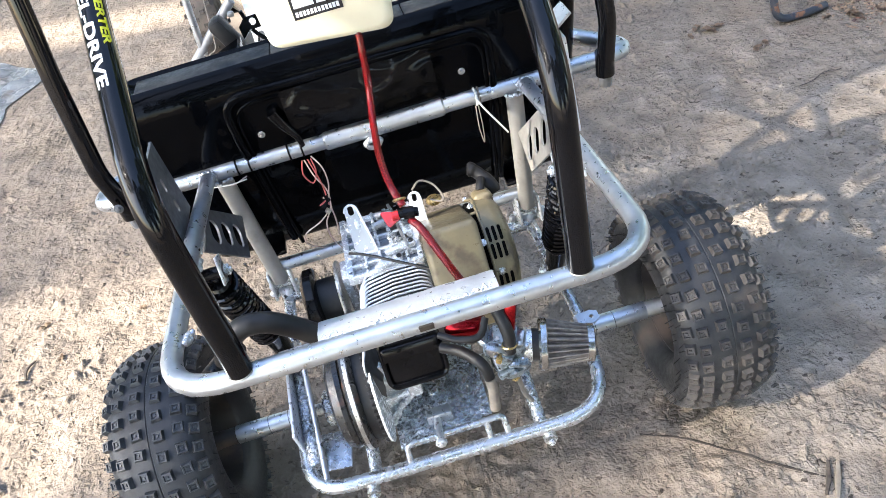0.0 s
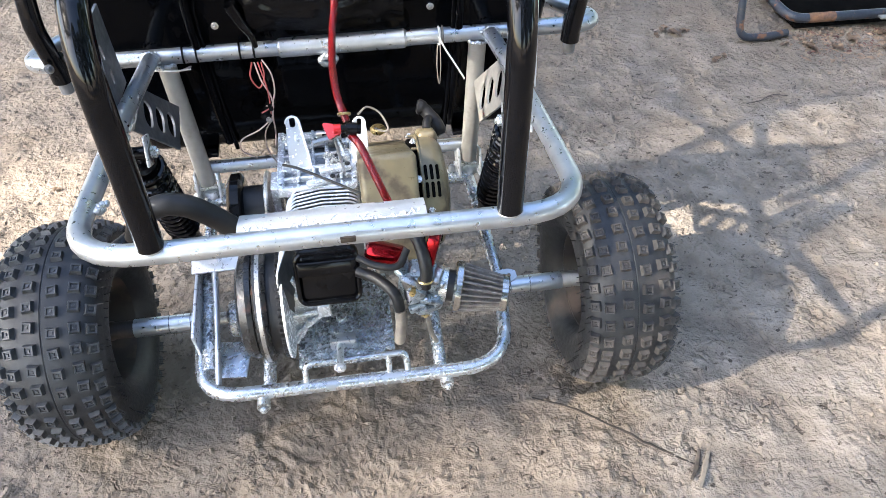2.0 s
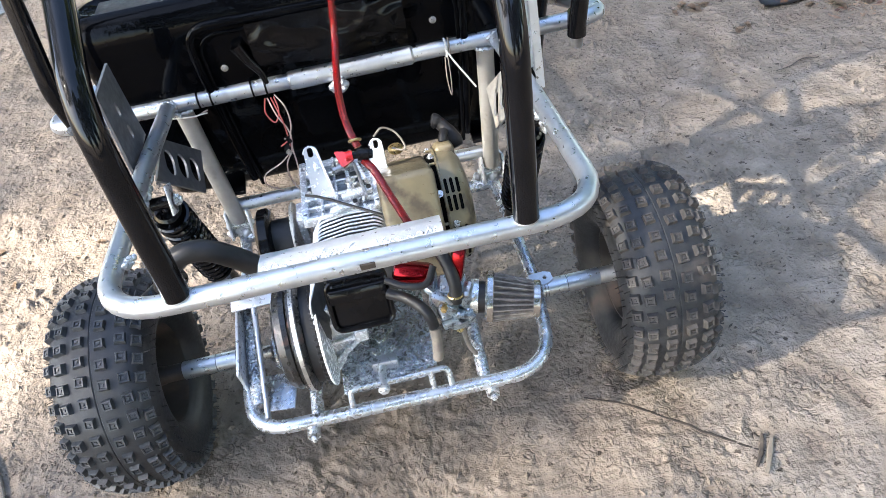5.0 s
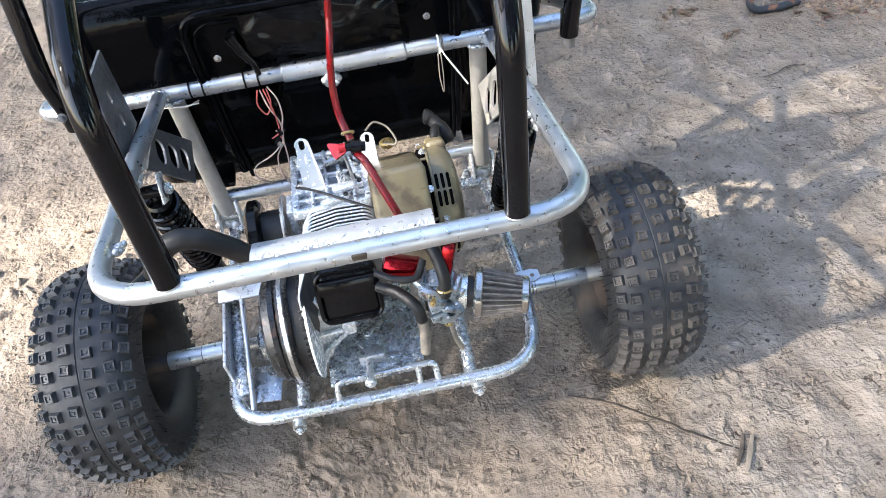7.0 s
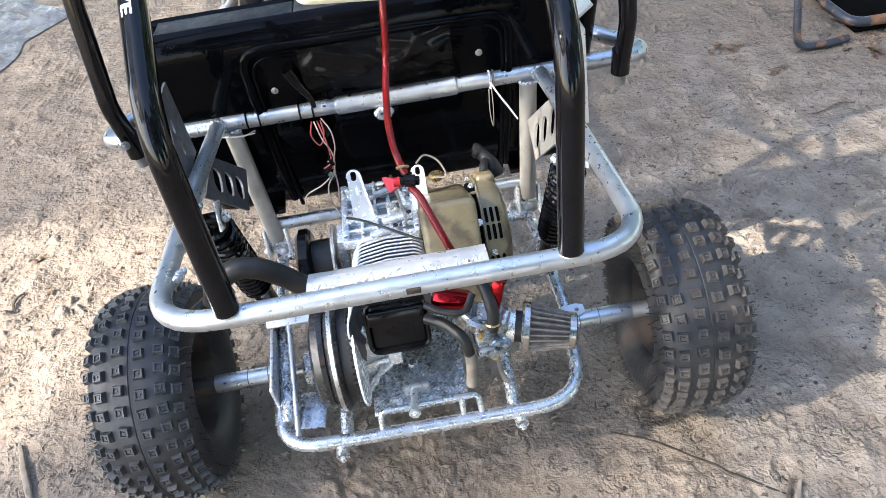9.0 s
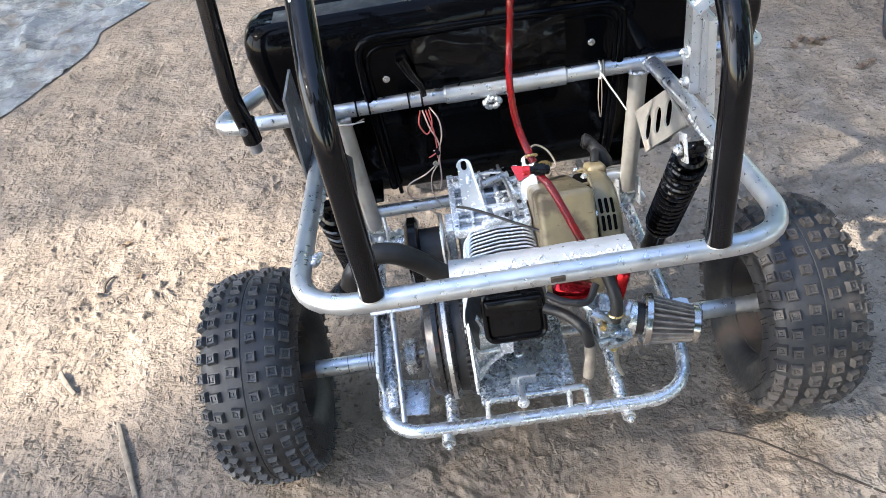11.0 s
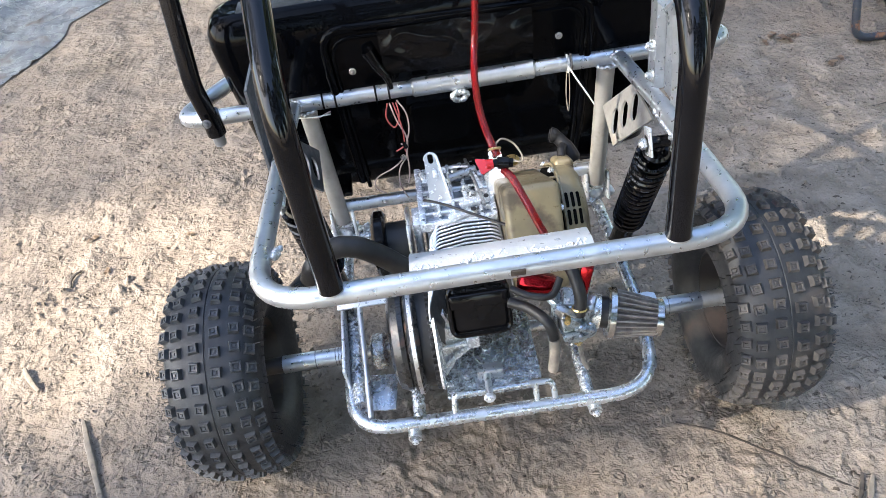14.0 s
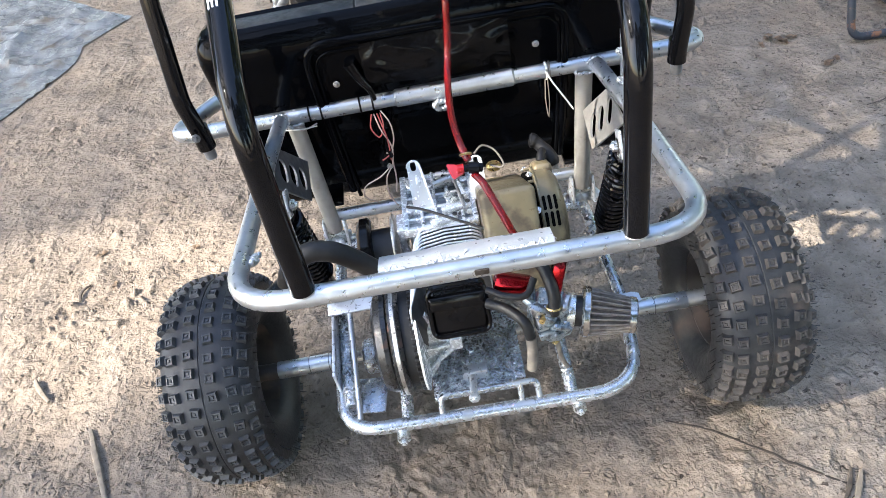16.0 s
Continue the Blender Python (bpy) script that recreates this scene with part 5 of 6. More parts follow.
bm = plate([(0.012, -0.007), (0.012, 0.007), (-0.002, 0.011), (-0.016, 0.013), (-0.018, 0.010), (-0.008, -0.014), (-0.004, -0.016), (0.006, -0.010)], [], 0.009, pose(0.007, 0.251, 0.689, 42, 0, -8) @ Matrix.Scale(0.82, 4))
tube([(0.008, 0.248, 0.694), (0.018, 0.248, 0.694)], 0.0075, 12, bm)
bmesh.ops.transform(bm, matrix=nearer, verts=bm.verts)
part("tap_lever", bm, RED, tap, "red tap lever")
part("hose_clip", tube(ring((0.0235, 0.228, 0.732), (0, 0.6, 0.7), 0.0078, 0, 12), 0.002, 6, closed=True), BRASS, tap)

part("ignition_coil", box((0.0, 0.480, 0.524), (0.045, 0.022, 0.022), 0.004, (0, 0, 10)), PLASTIC, eng, "black ignition coil")
part("coil_clamp", tube([(-0.03, 0.487, 0.53), (0.0, 0.475, 0.534)], 0.006, 10), STEEL, eng)

# ---- wiring and ties on the kart ----
for x in (-0.148, -0.124, -0.222, -0.245):
    part("cable_tie", tube(ring((x, UP_Y, UP_Z), (1, 0.05, 0), 0.0165, 0, 20), 0.0018, 6, closed=True), PLASTIC, kart, "black cable tie")
part("cable_tie", tube(ring((0.205, UP_Y, UP_Z), (1, 0.08, 0), 0.0168, 0, 20), 0.0022, 6, closed=True), TIE, kart, "white cable tie")
part("cable_tie", tube(ring((0.212, UP_Y, UP_Z), (1, -0.05, 0), 0.0168, 0, 20), 0.0020, 6, closed=True), OLDHOSE, kart)
part("tie_tail", tube(spline([(0.203, 0.566, 0.660), (0.213, 0.556, 0.640), (0.231, 0.550, 0.610), (0.248, 0.548, 0.580)]), 0.0021, 6, flat=0.5), TIE, kart, "loose end of a white cable tie")
part("loom_cable", tube(spline([(-0.285, 0.572, 0.636), (-0.262, 0.562, 0.632), (-0.235, 0.575, 0.634)]), 0.0014, 6), PALEWIRE, kart)
part("loom_cable", tube(spline([(-0.30, 0.57, 0.634), (-0.262, 0.552, 0.640), (-0.235, 0.565, 0.634)]), 0.0013, 6), TIE, kart)
WIRES = [
    (REDWIRE, [(-0.130, 0.568, 0.636), (-0.136, 0.560, 0.612), (-0.124, 0.555, 0.592), (-0.112, 0.558, 0.612), (-0.114, 0.568, 0.636)]),
    (PALEWIRE, [(-0.126, 0.568, 0.636), (-0.118, 0.556, 0.605), (-0.107, 0.555, 0.575), (-0.106, 0.556, 0.55), (-0.112, 0.556, 0.525)]),
    (PALEWIRE, [(-0.112, 0.568, 0.640), (-0.099, 0.556, 0.618), (-0.098, 0.555, 0.585), (-0.106, 0.556, 0.556), (-0.110, 0.556, 0.525)]),
    (REDWIRE, [(-0.120, 0.568, 0.636), (-0.112, 0.556, 0.600), (-0.110, 0.555, 0.572), (-0.112, 0.557, 0.535)]),
    (PALEWIRE, [(-0.112, 0.556, 0.525), (-0.140, 0.560, 0.500), (-0.176, 0.566, 0.478), (-0.184, 0.585, 0.440), (-0.160, 0.60, 0.408)]),
    (PALEWIRE, [(-0.111, 0.556, 0.525), (-0.128, 0.558, 0.498), (-0.134, 0.572, 0.460), (-0.132, 0.592, 0.42), (-0.124, 0.598, 0.395)]),
    (PALEWIRE, [(-0.110, 0.556, 0.525), (-0.110, 0.556, 0.502), (-0.113, 0.565, 0.472), (-0.118, 0.575, 0.448)]),
    (REDWIRE, [(-0.128, 0.553, 0.541), (-0.118, 0.553, 0.546), (-0.108, 0.554, 0.552)]),
    (PALEWIRE, [(-0.118, 0.552, 0.556), (-0.108, 0.553, 0.554), (-0.104, 0.554, 0.560)]),
]
for mt, pts in WIRES:
    part("wire", tube(spline(pts), 0.0014, 6), mt, kart)
part("wire_joint", tube([(-0.112, 0.554, 0.558), (-0.110, 0.554, 0.545)], 0.0045, 8), PLASTIC, kart)
part("wire_joint", tube([(-0.120, 0.554, 0.527), (-0.115, 0.554, 0.52)], 0.005, 8), STEEL, kart)
part("hanging_thread", tube(spline([(0.201, 0.566, 0.642), (0.199, 0.562, 0.60), (0.203, 0.562, 0.565), (0.206, 0.564, 0.60), (0.206, 0.567, 0.64)]), 0.0011, 6), OLDHOSE, kart)
bm = weld([(0.004 + 0.0125 * math.cos(a), 0.566, 0.630 + 0.0075 * math.sin(a)) for a in [0.3 * k for k in range(22)]], 0.0058, 21)
part("weld_lug", bm, SILVER, kart, "lumpy welded lug with a hole")
part("ignition_wire", tube(spline([(0.045, 0.452, 0.585), (0.062, 0.465, 0.590), (0.083, 0.463, 0.577), (0.095, 0.448, 0.556), (0.088, 0.445, 0.550), (0.072, 0.455, 0.552)]), 0.0018, 6), OLDHOSE, kart)

# lettering on one cage brace
def on_tube(words, size, s0, across, material, label, stretch):
    a, b = Vector((-0.213, 0.027, 0.964)), Vector((-0.226, 0.20, 1.072))
    d = (a - b).normalized()
    o = a + (b - a).normalized() * s0
    n = (Vector((0.0, -0.62, 1.32)) - o)
    n = (n - d * n.dot(d)).normalized()
    side = n.cross(d)
    bm = letters(words, size, None, material, kart)
    for v in bm.verts:
        v.co.x *= stretch
        ang = (v.co.y + across) / 0.0155
        v.co = o + d * v.co.x + (n * math.cos(ang) + side * math.sin(ang)) * (0.01585 + v.co.z)
    return part("lettering", bm, material, kart, label)


on_tube("EL-DRIVE", 0.0170, 0.186, -0.0080, WHITE, "white lettering", 1.8)
on_tube("VERTER", 0.0118, 0.212, 0.0075, YELLOW, "yellow lettering", 1.75)

# ---- front of the kart ----
front = lathe([(0.085, -0.045), (0.10, -0.06), (0.16, -0.066), (0.188, -0.055), (0.197, -0.03), (0.2, 0.0), (0.197, 0.03), (0.188, 0.055), (0.16, 0.066), (0.10, 0.06), (0.085, 0.045)], (-0.585, 2.74, 0.2), (1, 0.1, 0), 48, closed=True)
fw = part("front_wheel", front, MUDRUBBER, kart, "smaller front wheel with a dusty knobby tyre")
part("rim", lathe([(0, 0.02), (0.06, 0.02), (0.08, 0.04), (0.088, 0.05), (0.088, -0.05), (0.08, -0.04), (0.06, 0.0), (0, 0.0)], (-0.585, 2.74, 0.2), (1, 0.1, 0), 28), RIM, fw)
fl = lug_mesh(0.020, 0.017, 0.005)
fl.materials.append(MUDRUBBER)
for wf, ph in ((-0.048, 0.0), (-0.016, 0.5), (0.016, 0.0), (0.048, 0.5)):
    for k in range(22):
        ob = new("tread_lug", fl)
        m = Matrix.Translation((-0.585, 2.74, 0.2)) @ Matrix.Rotation(2 * math.pi * (k + ph) / 22, 4, 'X') @ Matrix.Translation((wf, 0, 0.198 - abs(wf) * 0.1))
        ob.matrix_basis = Matrix.Translation(-WORLD[fw.name]) @ m
        ob.parent = fw
part("front_damper", tube([(-0.535, 2.2, 0.48), (-0.556, 2.2, 0.245)], 0.014, 12), SILVER, kart, "silver front strut")
part("front_arm", tube([(-0.385, 2.2, 0.412), (-0.640, 2.2, 0.19)], 0.018, 14), GREYPAINT, kart, "grey front suspension arm")
part("brake_line", tube(spline([(-0.47, 2.18, 0.46), (-0.485, 2.17, 0.36), (-0.50, 2.17, 0.27), (-0.53, 2.17, 0.25), (-0.56, 2.17, 0.22)]), 0.0025, 6), OLDHOSE, kart)
part("front_hub", box((-0.60, 2.72, 0.2), (0.10, 0.05, 0.06), 0.01), DARKSTEEL, kart)
part("axle_beam", tube([(-0.40, 2.25, 0.40), (-0.42, 2.6, 0.24), (-0.55, 2.72, 0.2)], 0.016, 10), BLACK, kart)
part("nose_panel", box((-0.10, 2.42, 0.30), (0.56, 0.02, 0.42), 0.008, (-30, 0, 0)), PANEL, kart, "white nose panel")
part("footwell_side", plate([(-0.45, 1.2), (-0.45, 2.05), (-0.36, 2.15), (-0.36, 1.2)], [], 0.10, pose(-0.02, -0.1, 0.23, 0, 0, 0)), SHELL, kart, "black footwell side")
part("pedal_box", box((-0.425, 2.08, 0.335), (0.060, 0.08, 0.15), 0.02, (0, -24, 0)), MATTBLACK, kart, "black pedal box")
part("pedal_clip", box((-0.385, 2.08, 0.405), (0.022, 0.018, 0.018), 0.004), GREYPAINT, kart)
bm = plate([(-0.075, -0.045), (-0.045, -0.02), (0.07, -0.02), (0.09, 0.0), (0.09, 0.028), (-0.05, 0.028), (-0.078, 0.0)], [slot(-0.025, 0.006, 0.024, 0.026), slot(0.045, 0.006, 0.024, 0.026)], 0.006, pose(-0.30, 2.10, 0.345, 62, 0, 6))
part("pedal_bracket", bm, BLACK, kart, "black pedal bracket with round holes")
part("pedal_cable", tube(spline([(-0.36, 2.15, 0.38), (-0.34, 2.15, 0.30), (-0.29, 2.12, 0.25), (-0.26, 2.1, 0.20)]), 0.008, 8), PLASTIC, kart)
part("floor_pan", box((0, 1.75, 0.22), (0.60, 1.1, 0.006), 0.002), SHELL, kart, "black floor pan")
for s in (-1, 1):
    part("side_rail", tube([(s * 0.33, 1.05, 0.28), (s * 0.33, 2.25, 0.24)], 0.014, 12), BLACK, kart, "black lower side rail")
for s in (-1, 1):
    part("tub_bracket", box((s * 0.262, 0.650, 0.404), (0.045, 0.045, 0.010), 0.003), BLACK, kart)

# ---- things lying round the kart ----
ORANGERUST = surface("orange_rust", (0.20, 0.10, 0.05), (0.09, 0.05, 0.035), 40, 0.85, 0.0, 0.5, 90)


def tarp_edge(y):
    pts = [(1.2, -2.75), (1.6, -2.35), (1.9, -2.07), (2.21, -1.835), (2.45, -1.745), (2.74, -1.65), (2.88, -1.66), (3.17, -1.48), (3.26, -1.57), (3.55, -1.88), (3.9, -2.3)]
    for (y0, x0), (y1, x1) in zip(pts, pts[1:]):
        if y0 <= y <= y1:
            return x0 + (x1 - x0) * (y - y0) / (y1 - y0)
    return pts[-1][1]


def build_tarp():
    bm = bmesh.new()
    rows = []
    for j in range(109):
        y = 1.2 + 0.025 * j
        e = tarp_edge(y) + 0.012 * noise.noise(Vector((y * 9, 0, 5)))
        row = []
        for i in range(64):
            x = e - 0.025 * i
            q = Vector((x * 2.2, y * 2.2, 9.0))
            ridge = 1 - abs(noise.noise(q)) * 2.2
            ridge2 = 1 - abs(noise.noise(q * 3.1 + Vector((4, 1, 0)))) * 2.0
            z = ground_height(x, y) + 0.006 + (max(0, ridge) ** 9 * 0.026 + max(0, ridge2) ** 6 * 0.014) * min(1, i / 3)
            row.append(bm.verts.new((x, y, z)))
        rows.append(row)
    for a, b in zip(rows, rows[1:]):
        for k in range(len(a) - 1):
            bm.faces.new((a[k], a[k + 1], b[k + 1], b[k]))
    bmesh.ops.solidify(bm, geom=bm.faces[:], thickness=0.0015)
    return bm


SHEET = surface("plastic_sheet", (0.34, 0.36, 0.38), (0.25, 0.265, 0.28), 6, 0.24, 0.0, 0.8, 14, ((0.20, 0.175, 0.15), 8, 0.54, 0.70, 0.85), dist=0.012)
tagged(part("plastic_sheet", build_tarp(), SHEET), "crumpled grey plastic sheet, dirty, lying on the soil", "tarpaulin")

frame_ob = empty("chair_frame", (1.7, 1.75, 0), "old blue steel tube chair frame, rusty, on the ground", "chair")
part("foot_tube", tube(rounded([(1.50, 1.98, 0.42), (1.43, 1.66, 0.17), (1.428, 1.61, 0.014), (1.53, 1.603, 0.014), (1.615, 1.617, 0.016)], [0, 0.08, 0.05, 0.1, 0], 6), 0.0135, 12, hollow=0.15), CHAIRBLUE, frame_ob)
part("seat_rail", tube(rounded([(1.585, 2.10, 0.30), (1.615, 1.80, 0.07), (1.64, 1.648, 0.05), (2.5, 1.63, 0.05)], [0, 0.1, 0.07, 0], 6), 0.017, 12), CHAIRBLUE, frame_ob)
part("rust_band", tube([(1.700, 1.6468, 0.0501), (1.80, 1.6448, 0.0501)], 0.0176, 12), ORANGERUST, frame_ob, "orange rust on the tube")
part("rear_tube", tube([(2.5, 1.63, 0.05), (2.55, 2.4, 0.05), (1.62, 2.45, 0.05)], 0.017, 12), CHAIRBLUE, frame_ob)
part("back_tube", tube(rounded([(1.50, 1.98, 0.42), (1.62, 2.45, 0.05)], 0.05, 4), 0.0135, 12), CHAIRBLUE, frame_ob)
part("seat_panel", box((2.09, 2.03, 0.030), (0.86, 0.76, 0.018), 0.006, (2, 0, 0)), VOID, frame_ob, "black seat panel")
part("seat_bracket", plate([(-0.04, -0.012), (0.04, -0.012), (0.05, 0.0), (0.04, 0.012), (-0.04, 0.012)], [slot(0.025, 0, 0.010, 0.012)], 0.006, pose(1.985, 1.595, 0.055, 0, 0, -4)), OLDSILVER, frame_ob)


def stick(name, pts, r, material, label, category="stick", flat=0.7):
    rnd = random.Random(name + label + str(pts[0]))
    path = spline(pts, 6)
    rs = [r * (1 - 0.35 * abs(2 * i / (len(path) - 1) - 1)) * rnd.uniform(0.85, 1.12) for i in range(len(path))]
    path = [Vector((p[0], p[1], p[2] + ground_height(p[0], p[1]))) for p in path]
    return tagged(part(name, tube(path, rs, 8, flat=flat), material), label, category)


stick("stick", [(-0.945, 0.470, 0.006), (-0.915, 0.40, 0.008), (-0.885, 0.33, 0.006), (-0.845, 0.24, 0.005)], 0.0085, PALESTICK, "pale dry stick half sunk in the soil")
stick("stick", [(-1.145, 0.665, 0.008), (-1.115, 0.62, 0.009), (-1.085, 0.585, 0.008)], 0.0070, PALESTICK, "short split piece of wood on the soil")
stick("stick", [(0.655, 0.052, 0.008), (0.635, 0.02, 0.010), (0.610, -0.018, 0.007)], 0.0055, PALESTICK, "pale split stick on the soil")
stick("stick", [(0.640, 0.060, 0.006), (0.624, 0.03, 0.008), (0.600, 0.0, 0.006)], 0.005, BARK, "thin bark strip beside a stick")
stick("twig", [(1.285, 1.225, 0.004), (1.33, 1.232, 0.006), (1.38, 1.25, 0.008), (1.435, 1.247, 0.004)], 0.0024, BARK, "thin dark twig on the soil", "twig")
stick("twig", [(-1.10, 1.02, 0.006), (-1.115, 0.985, 0.008), (-1.11, 0.95, 0.004)], 0.005, BARK, "dark bark scrap on the soil", "twig")
stick("root", [(0.345, 0.232, 0.001), (0.416, 0.194, 0.003), (0.475, 0.152, -0.001), (0.529, 0.106, 0.003), (0.595, 0.055, 0.0), (0.640, 0.030, -0.001)], 0.0034, ROOT, "dark root just breaking the soil", "root", 0.5)


def dead_leaf(at, size, seed):
    rnd = random.Random(seed)
    bm = bmesh.new()
    n = 8
    turn = rnd.uniform(0, 6.28)
    rows = []
    for i in range(n + 1):
        u = i / n
        w = size * 0.26 * math.sin(math.pi * min(1, u * 0.96 + 0.03)) ** 0.8 * rnd.uniform(0.75, 1.15)
        row = []
        for k in (-1, -0.5, 0, 0.5, 1):
            x, y = (u - 0.5) * size, k * w
            z = 0.003 + abs(k) ** 1.5 * w * 0.55 * (0.5 + 0.6 * math.sin(u * 5 + seed + k)) + 0.12 * size * abs(math.sin(u * 7 + seed * 2))
            row.append(bm.verts.new((at[0] + x * math.cos(turn) - y * math.sin(turn), at[1] + x * math.sin(turn) + y * math.cos(turn), ground_height(*at) + z)))
        rows.append(row)
    for a, b in zip(rows, rows[1:]):
        for k in range(4):
            bm.faces.new((a[k], a[k + 1], b[k + 1], b[k]))
    bmesh.ops.solidify(bm, geom=bm.faces[:], thickness=0.001)
    return tagged(part("dead_leaf", bm, DEADLEAF), "curled brown dead leaf on the soil", "leaf", "dead leaves")


for i, (x, y, s) in enumerate([(1.23, 1.70, 0.07), (1.20, 1.74, 0.055), (1.27, 1.72, 0.05), (1.16, 1.70, 0.045), (1.34, 1.52, 0.04), (1.30, 1.50, 0.05), (1.66, 1.52, 0.07), (1.75, 1.50, 0.06), (1.84, 1.56, 0.07), (1.92, 1.48, 0.05), (1.58, 1.56, 0.045), (1.98, 1.58, 0.06), (-0.80, 1.12, 0.03), (-1.02, 1.00, 0.035), (-1.10, 1.16, 0.04), (-0.47, 0.055, 0.035)]):
    dead_leaf((x, y), s, i)


# crumbs of soil and plant litter
def litter(name, count, seed, lo, hi, material, label, flatness, slim=(0.25, 0.8), area=None):
    rnd = random.Random(seed)
    verts, faces = [], []
    for _ in range(count):
        x, y = rnd.uniform(-2.3, 2.3), rnd.uniform(-0.45, 4.2) if rnd.random() < 0.5 else rnd.uniform(-0.45, 1.9)
        if area:
            x, y = rnd.uniform(area[0], area[1]), rnd.uniform(area[2], area[3])
        if x < tarp_edge(y) and y > 1.2:
            continue
        s = lo + (hi - lo) * rnd.random() ** 3
        t, c = rnd.uniform(0, 6.28), ground_height(x, y)
        k = len(verts)
        lx, ly, lz = s * rnd.uniform(0.7, 1.3), s * rnd.uniform(*slim), s * flatness * rnd.uniform(0.6, 1.3)
        for ux, uy, uz in ((-1, 0, 0), (0.2, -1, 0), (1, 0.1, 0), (-0.1, 1, 0), (0.1, 0, 1), (0, 0, -0.6)):
            ux, uy = ux * lx * rnd.uniform(0.7, 1.1), uy * ly * rnd.uniform(0.7, 1.1)
            verts.append((x + ux * math.cos(t) - uy * math.sin(t), y + ux * math.sin(t) + uy * math.cos(t), c + uz * lz + 0.001))
        for a, b in ((0, 1), (1, 2), (2, 3), (3, 0)):
            faces.append((k + a, k + b, k + 4))
            faces.append((k + b, k + a, k + 5))
    me = bpy.data.meshes.new(name)
    me.from_pydata(verts, [], faces)
    me.materials.append(material)
    return tagged(new(name, me), label, "litter", "", "stuff")


litter("soil_crumbs", 28000, 5, 0.0022, 0.010, SOIL, "small loose crumbs of sandy soil", 0.6)
litter("plant_litter", 17000, 6, 0.0020, 0.011, SHREDS, "dark shreds of bark and leaf on the soil", 0.16, (0.12, 0.40))
litter("leaf_litter", 900, 8, 0.005, 0.022, DEADLEAF, "rusty brown leaf litter under the chair frame", 0.35, (0.2, 0.6), (1.60, 2.6, 1.42, 1.66))
litter("rusty_flakes", 260, 9, 0.004, 0.020, RUST, "rusty flakes under the chair frame", 0.3, (0.2, 0.6), (1.62, 2.5, 1.47, 1.64))
litter("pale_chips", 2500, 7, 0.002, 0.008, PALESTICK, "pale chips of straw and grit on the soil", 0.3)


# ---- shade tree, added beyond the view to filter the sun ----
def clear(x, y):
    """How much sun the crown lets through towards a place on the ground."""
    x, y = x + 0.10 * noise.noise(Vector((x * 2.1, y * 2.1, 0.5))), y + 0.10 * noise.noise(Vector((x * 2.1, y * 2.1, 6.5)))
    # openings and dense spots of the added crown, set by hand to shape light
    t = 0.27
    if x > 0.3:
        t = 0.20 if y < 0.62 else 0.15 if y < 0.95 else 0.07
    for cx, cy, rx, ry, top in ((0.88, 0.73, 0.20, 0.13, 0.52), (1.28, 1.04, 0.34, 0.10, 0.24), (1.20, 0.10, 0.5, 0.30, 0.24)):
        t = max(t, top * min(1.0, 1.7 - math.hypot((x - cx) / rx, (y - cy) / ry)))
    if -0.4 < x < 0.3 and 0.08 < y < 0.95:
        t = 0.05
    if math.hypot((x - 0.58) / 0.25, (y - 0.48) / 0.17) < 1.0:
        t = 0.07
    d = math.hypot((x + 0.95) / 0.55, (y - 0.25) / 0.40)
    t = min(t, max(0.10, d - 0.75))
    d = math.hypot((x + 1.15) / 0.55, (y - 0.95) / 0.38)
    t = max(t, min(0.72, 1.6 - d))
    s = y - (3.66 - 0.42 * (x + 1.7))
    if s > 0:
        t = max(t, 1.0 if s < 0.36 else 0.25)
    return t


def build_crown():
    rng = np.random.default_rng(11)
    shine = math.sin(SUN_ELEV)
    corners = []
    for x0, x1, y0, y1, a0, b0, hole in ((-2.4, 2.6, -1.0, 4.6, 0.0170, 0.0107, None), (-5.5, 6.0, -4.5, 8.0, 0.055, 0.034, (-2.4, 2.6, -1.0, 4.6))):
        per = 3.0 * shine / (a0 * b0)
        n = int(per * (x1 - x0) * (y1 - y0))
        x, y, luck, h = rng.uniform(x0, x1, n), rng.uniform(y0, y1, n), rng.random(n), rng.uniform(7.6, 10.4, n)
        tau = np.array([-math.log(clear(p, q)) for p, q in zip(x.tolist(), y.tolist())])
        keep = luck < tau / 3.0
        if hole:
            keep &= ~((x > hole[0]) & (x < hole[1]) & (y > hole[2]) & (y < hole[3]))
        x, y, h = x[keep], y[keep], h[keep]
        n = len(x)
        c = np.stack([x + SUN_DIR.x / SUN_DIR.z * h, y + SUN_DIR.y / SUN_DIR.z * h, h], 1)
        u = rng.normal(size=(n, 3))
        u /= np.linalg.norm(u, axis=1)[:, None]
        w = np.cross(u, rng.normal(size=(n, 3)))
        w /= np.linalg.norm(w, axis=1)[:, None]
        u = u * (a0 * rng.uniform(0.85, 1.15, n))[:, None]
        w = w * (b0 * rng.uniform(0.85, 1.15, n))[:, None]
        corners.append(np.stack([c - u, c - w, c + u, c + w], 1).reshape(-1, 3))
    co = np.concatenate(corners)
    n = len(co) // 4
    me = bpy.data.meshes.new("crown")
    me.vertices.add(4 * n)
    me.vertices.foreach_set("co", co.ravel())
    me.loops.add(4 * n)
    me.loops.foreach_set("vertex_index", np.arange(4 * n, dtype=np.int32))
    me.polygons.add(n)
    me.polygons.foreach_set("loop_start", np.arange(0, 4 * n, 4, dtype=np.int32))
    me.update(calc_edges=True)
    me.materials.append(LEAF)
    return me


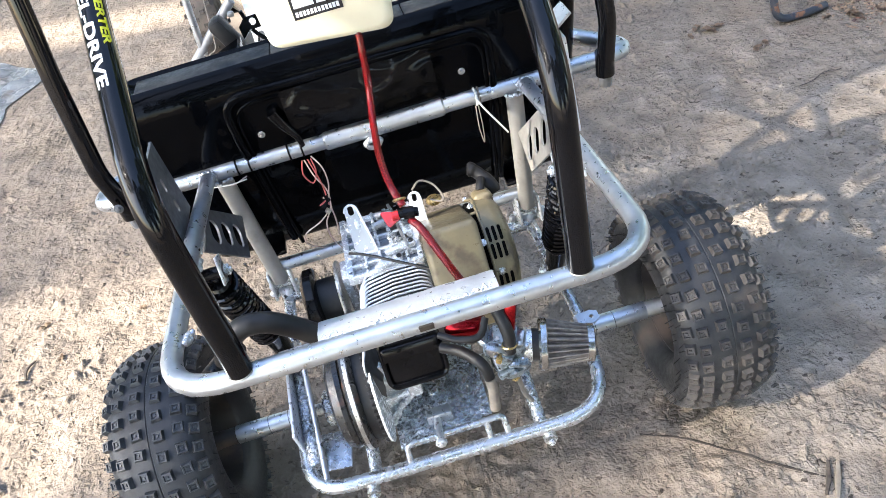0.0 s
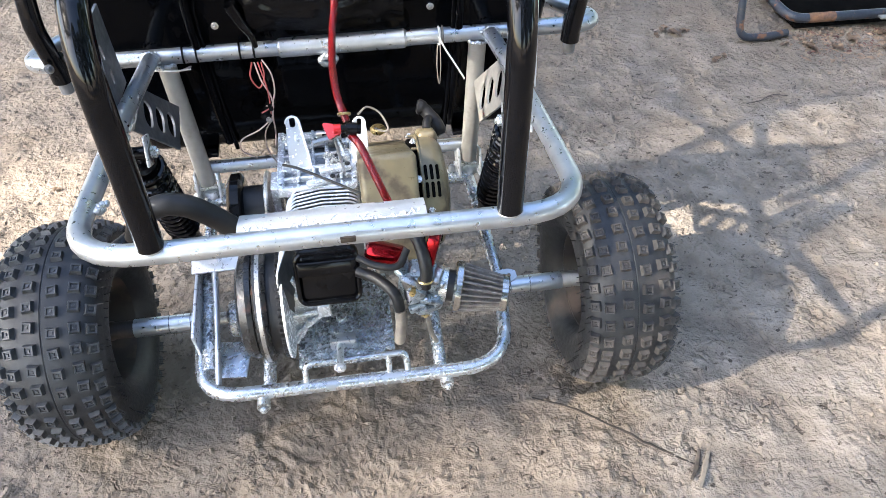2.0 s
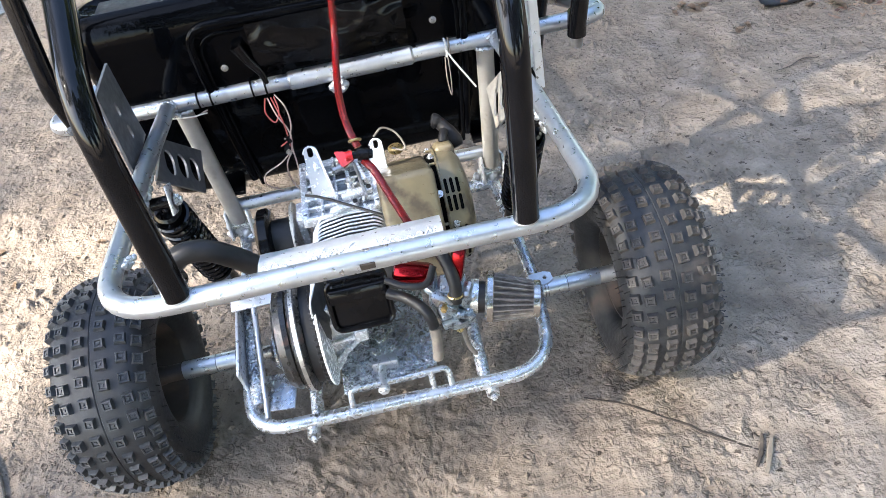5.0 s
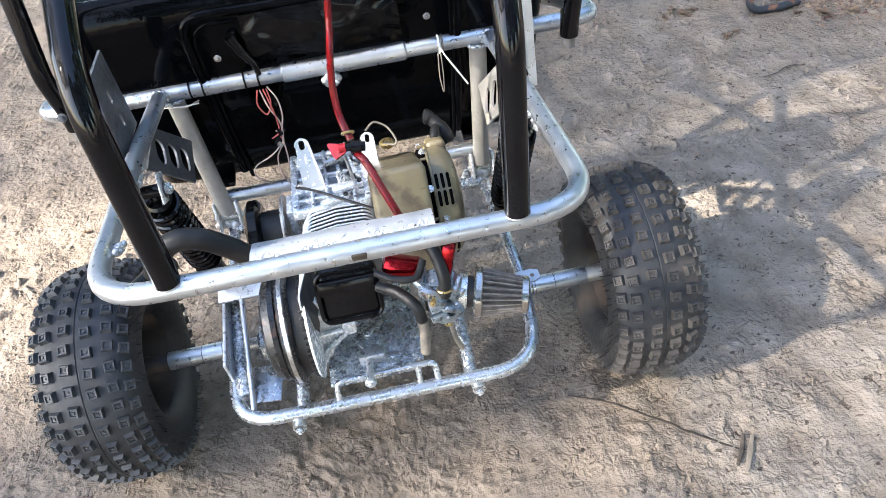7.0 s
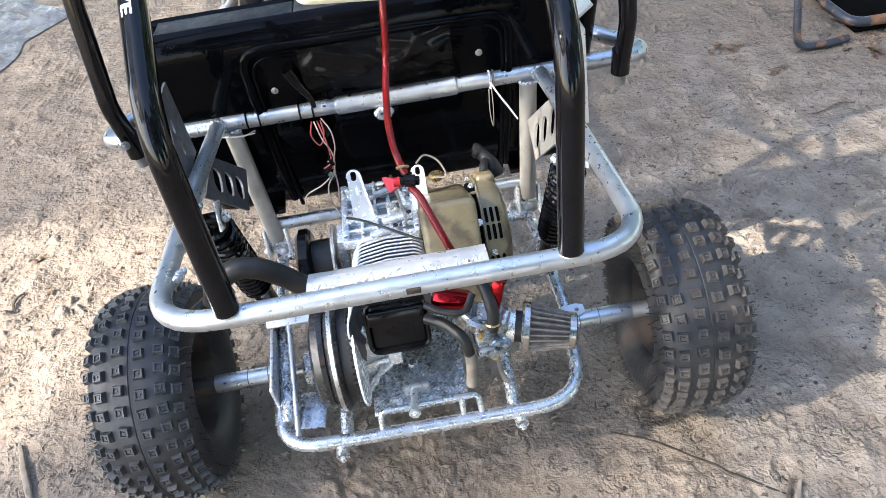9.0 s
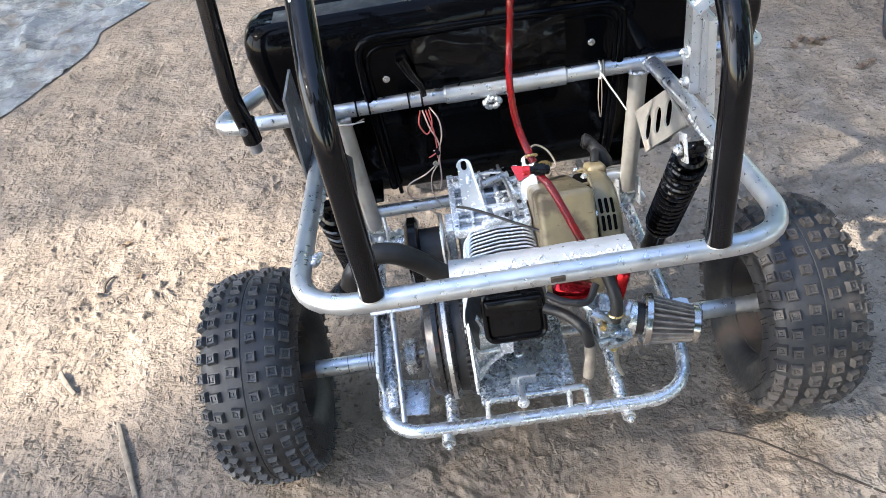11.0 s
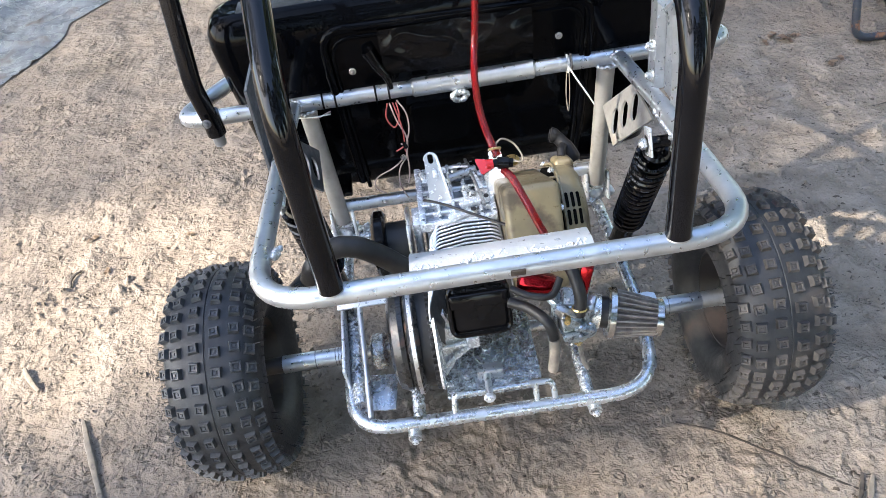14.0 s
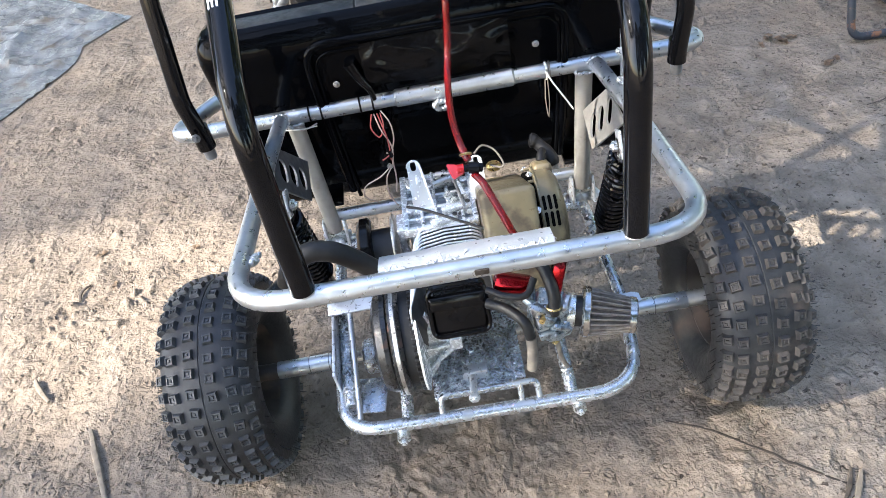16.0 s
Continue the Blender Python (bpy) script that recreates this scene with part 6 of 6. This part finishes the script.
tree_at = Vector((0, 1.7, 0)) + SUN_DIR * (9.0 / SUN_DIR.z)
trunk_at = tree_at + Vector((-3.0, -1.0, 0))
tree = empty("shade_tree", (trunk_at.x, trunk_at.y, 0), "unseen leafy tree added to shade the yard", "tree")
crown = new("crown", build_crown())
crown.parent = tree
crown.location = -Vector((trunk_at.x, trunk_at.y, 0))
part("trunk", tube([(trunk_at.x, trunk_at.y, -0.2), (trunk_at.x + 0.1, trunk_at.y, 3), (trunk_at.x, trunk_at.y + 0.2, 6), (trunk_at.x, trunk_at.y, 9.5)], [0.30, 0.24, 0.17, 0.06], 14), BARK, tree)
rl = random.Random(4)
for k in range(9):
    a = k * 2.4
    s = Vector((trunk_at.x, trunk_at.y, 4.5 + 0.30 * k))
    e = s + Vector((math.cos(a) * rl.uniform(1.2, 2.2), math.sin(a) * rl.uniform(1.6, 3.2), rl.uniform(0.5, 1.2)))
    part("limb", tube(spline([s, (s + e) / 2 + Vector((0, 0, 0.25)), e], 5), [0.09 - 0.007 * i for i in range(11)], 8), BARK, tree)


# ---- trees that close the yard, beyond the view ----
def yard_tree(x, y, h, seed):
    rnd = random.Random(seed)
    t = empty("yard_tree", (x, y, 0), "dense green tree at the edge of the yard", "tree", "trees round the yard")
    verts, faces = [], []
    for _ in range(2600):
        a, e, r = rnd.uniform(0, 6.28), rnd.uniform(-1, 1), rnd.uniform(0.55, 1.0) ** 0.5
        c = Vector((x + math.cos(a) * math.sqrt(1 - e * e) * r * 2.6, y + math.sin(a) * math.sqrt(1 - e * e) * r * 2.6, h * 0.55 + e * r * h * 0.5))
        u = Vector([rnd.gauss(0, 1) for _ in range(3)]).normalized()
        v = u.orthogonal().normalized()
        w = u.cross(v)
        s = rnd.uniform(0.16, 0.34)
        k = len(verts)
        verts.extend([c - v * s, c - w * s * 0.6, c + v * s, c + w * s * 0.6])
        faces.append((k, k + 1, k + 2, k + 3))
    me = bpy.data.meshes.new("crown")
    me.from_pydata(verts, [], faces)
    me.materials.append(LEAF)
    c = new("crown", me)
    c.parent, c.location = t, (-x, -y, 0)
    part("trunk", tube([(x, y, -0.1), (x + 0.05, y, h * 0.4), (x, y + 0.1, h * 0.85)], [0.2, 0.15, 0.05], 10), BARK, t)


for i in range(13):
    a = 2 * math.pi * i / 13 + 0.2
    if abs(a - 3.43) < 0.75:
        continue
    yard_tree(9.5 * math.cos(a), 1.2 + 9.5 * math.sin(a), 10.5 + 1.5 * math.sin(i * 2.3), i)
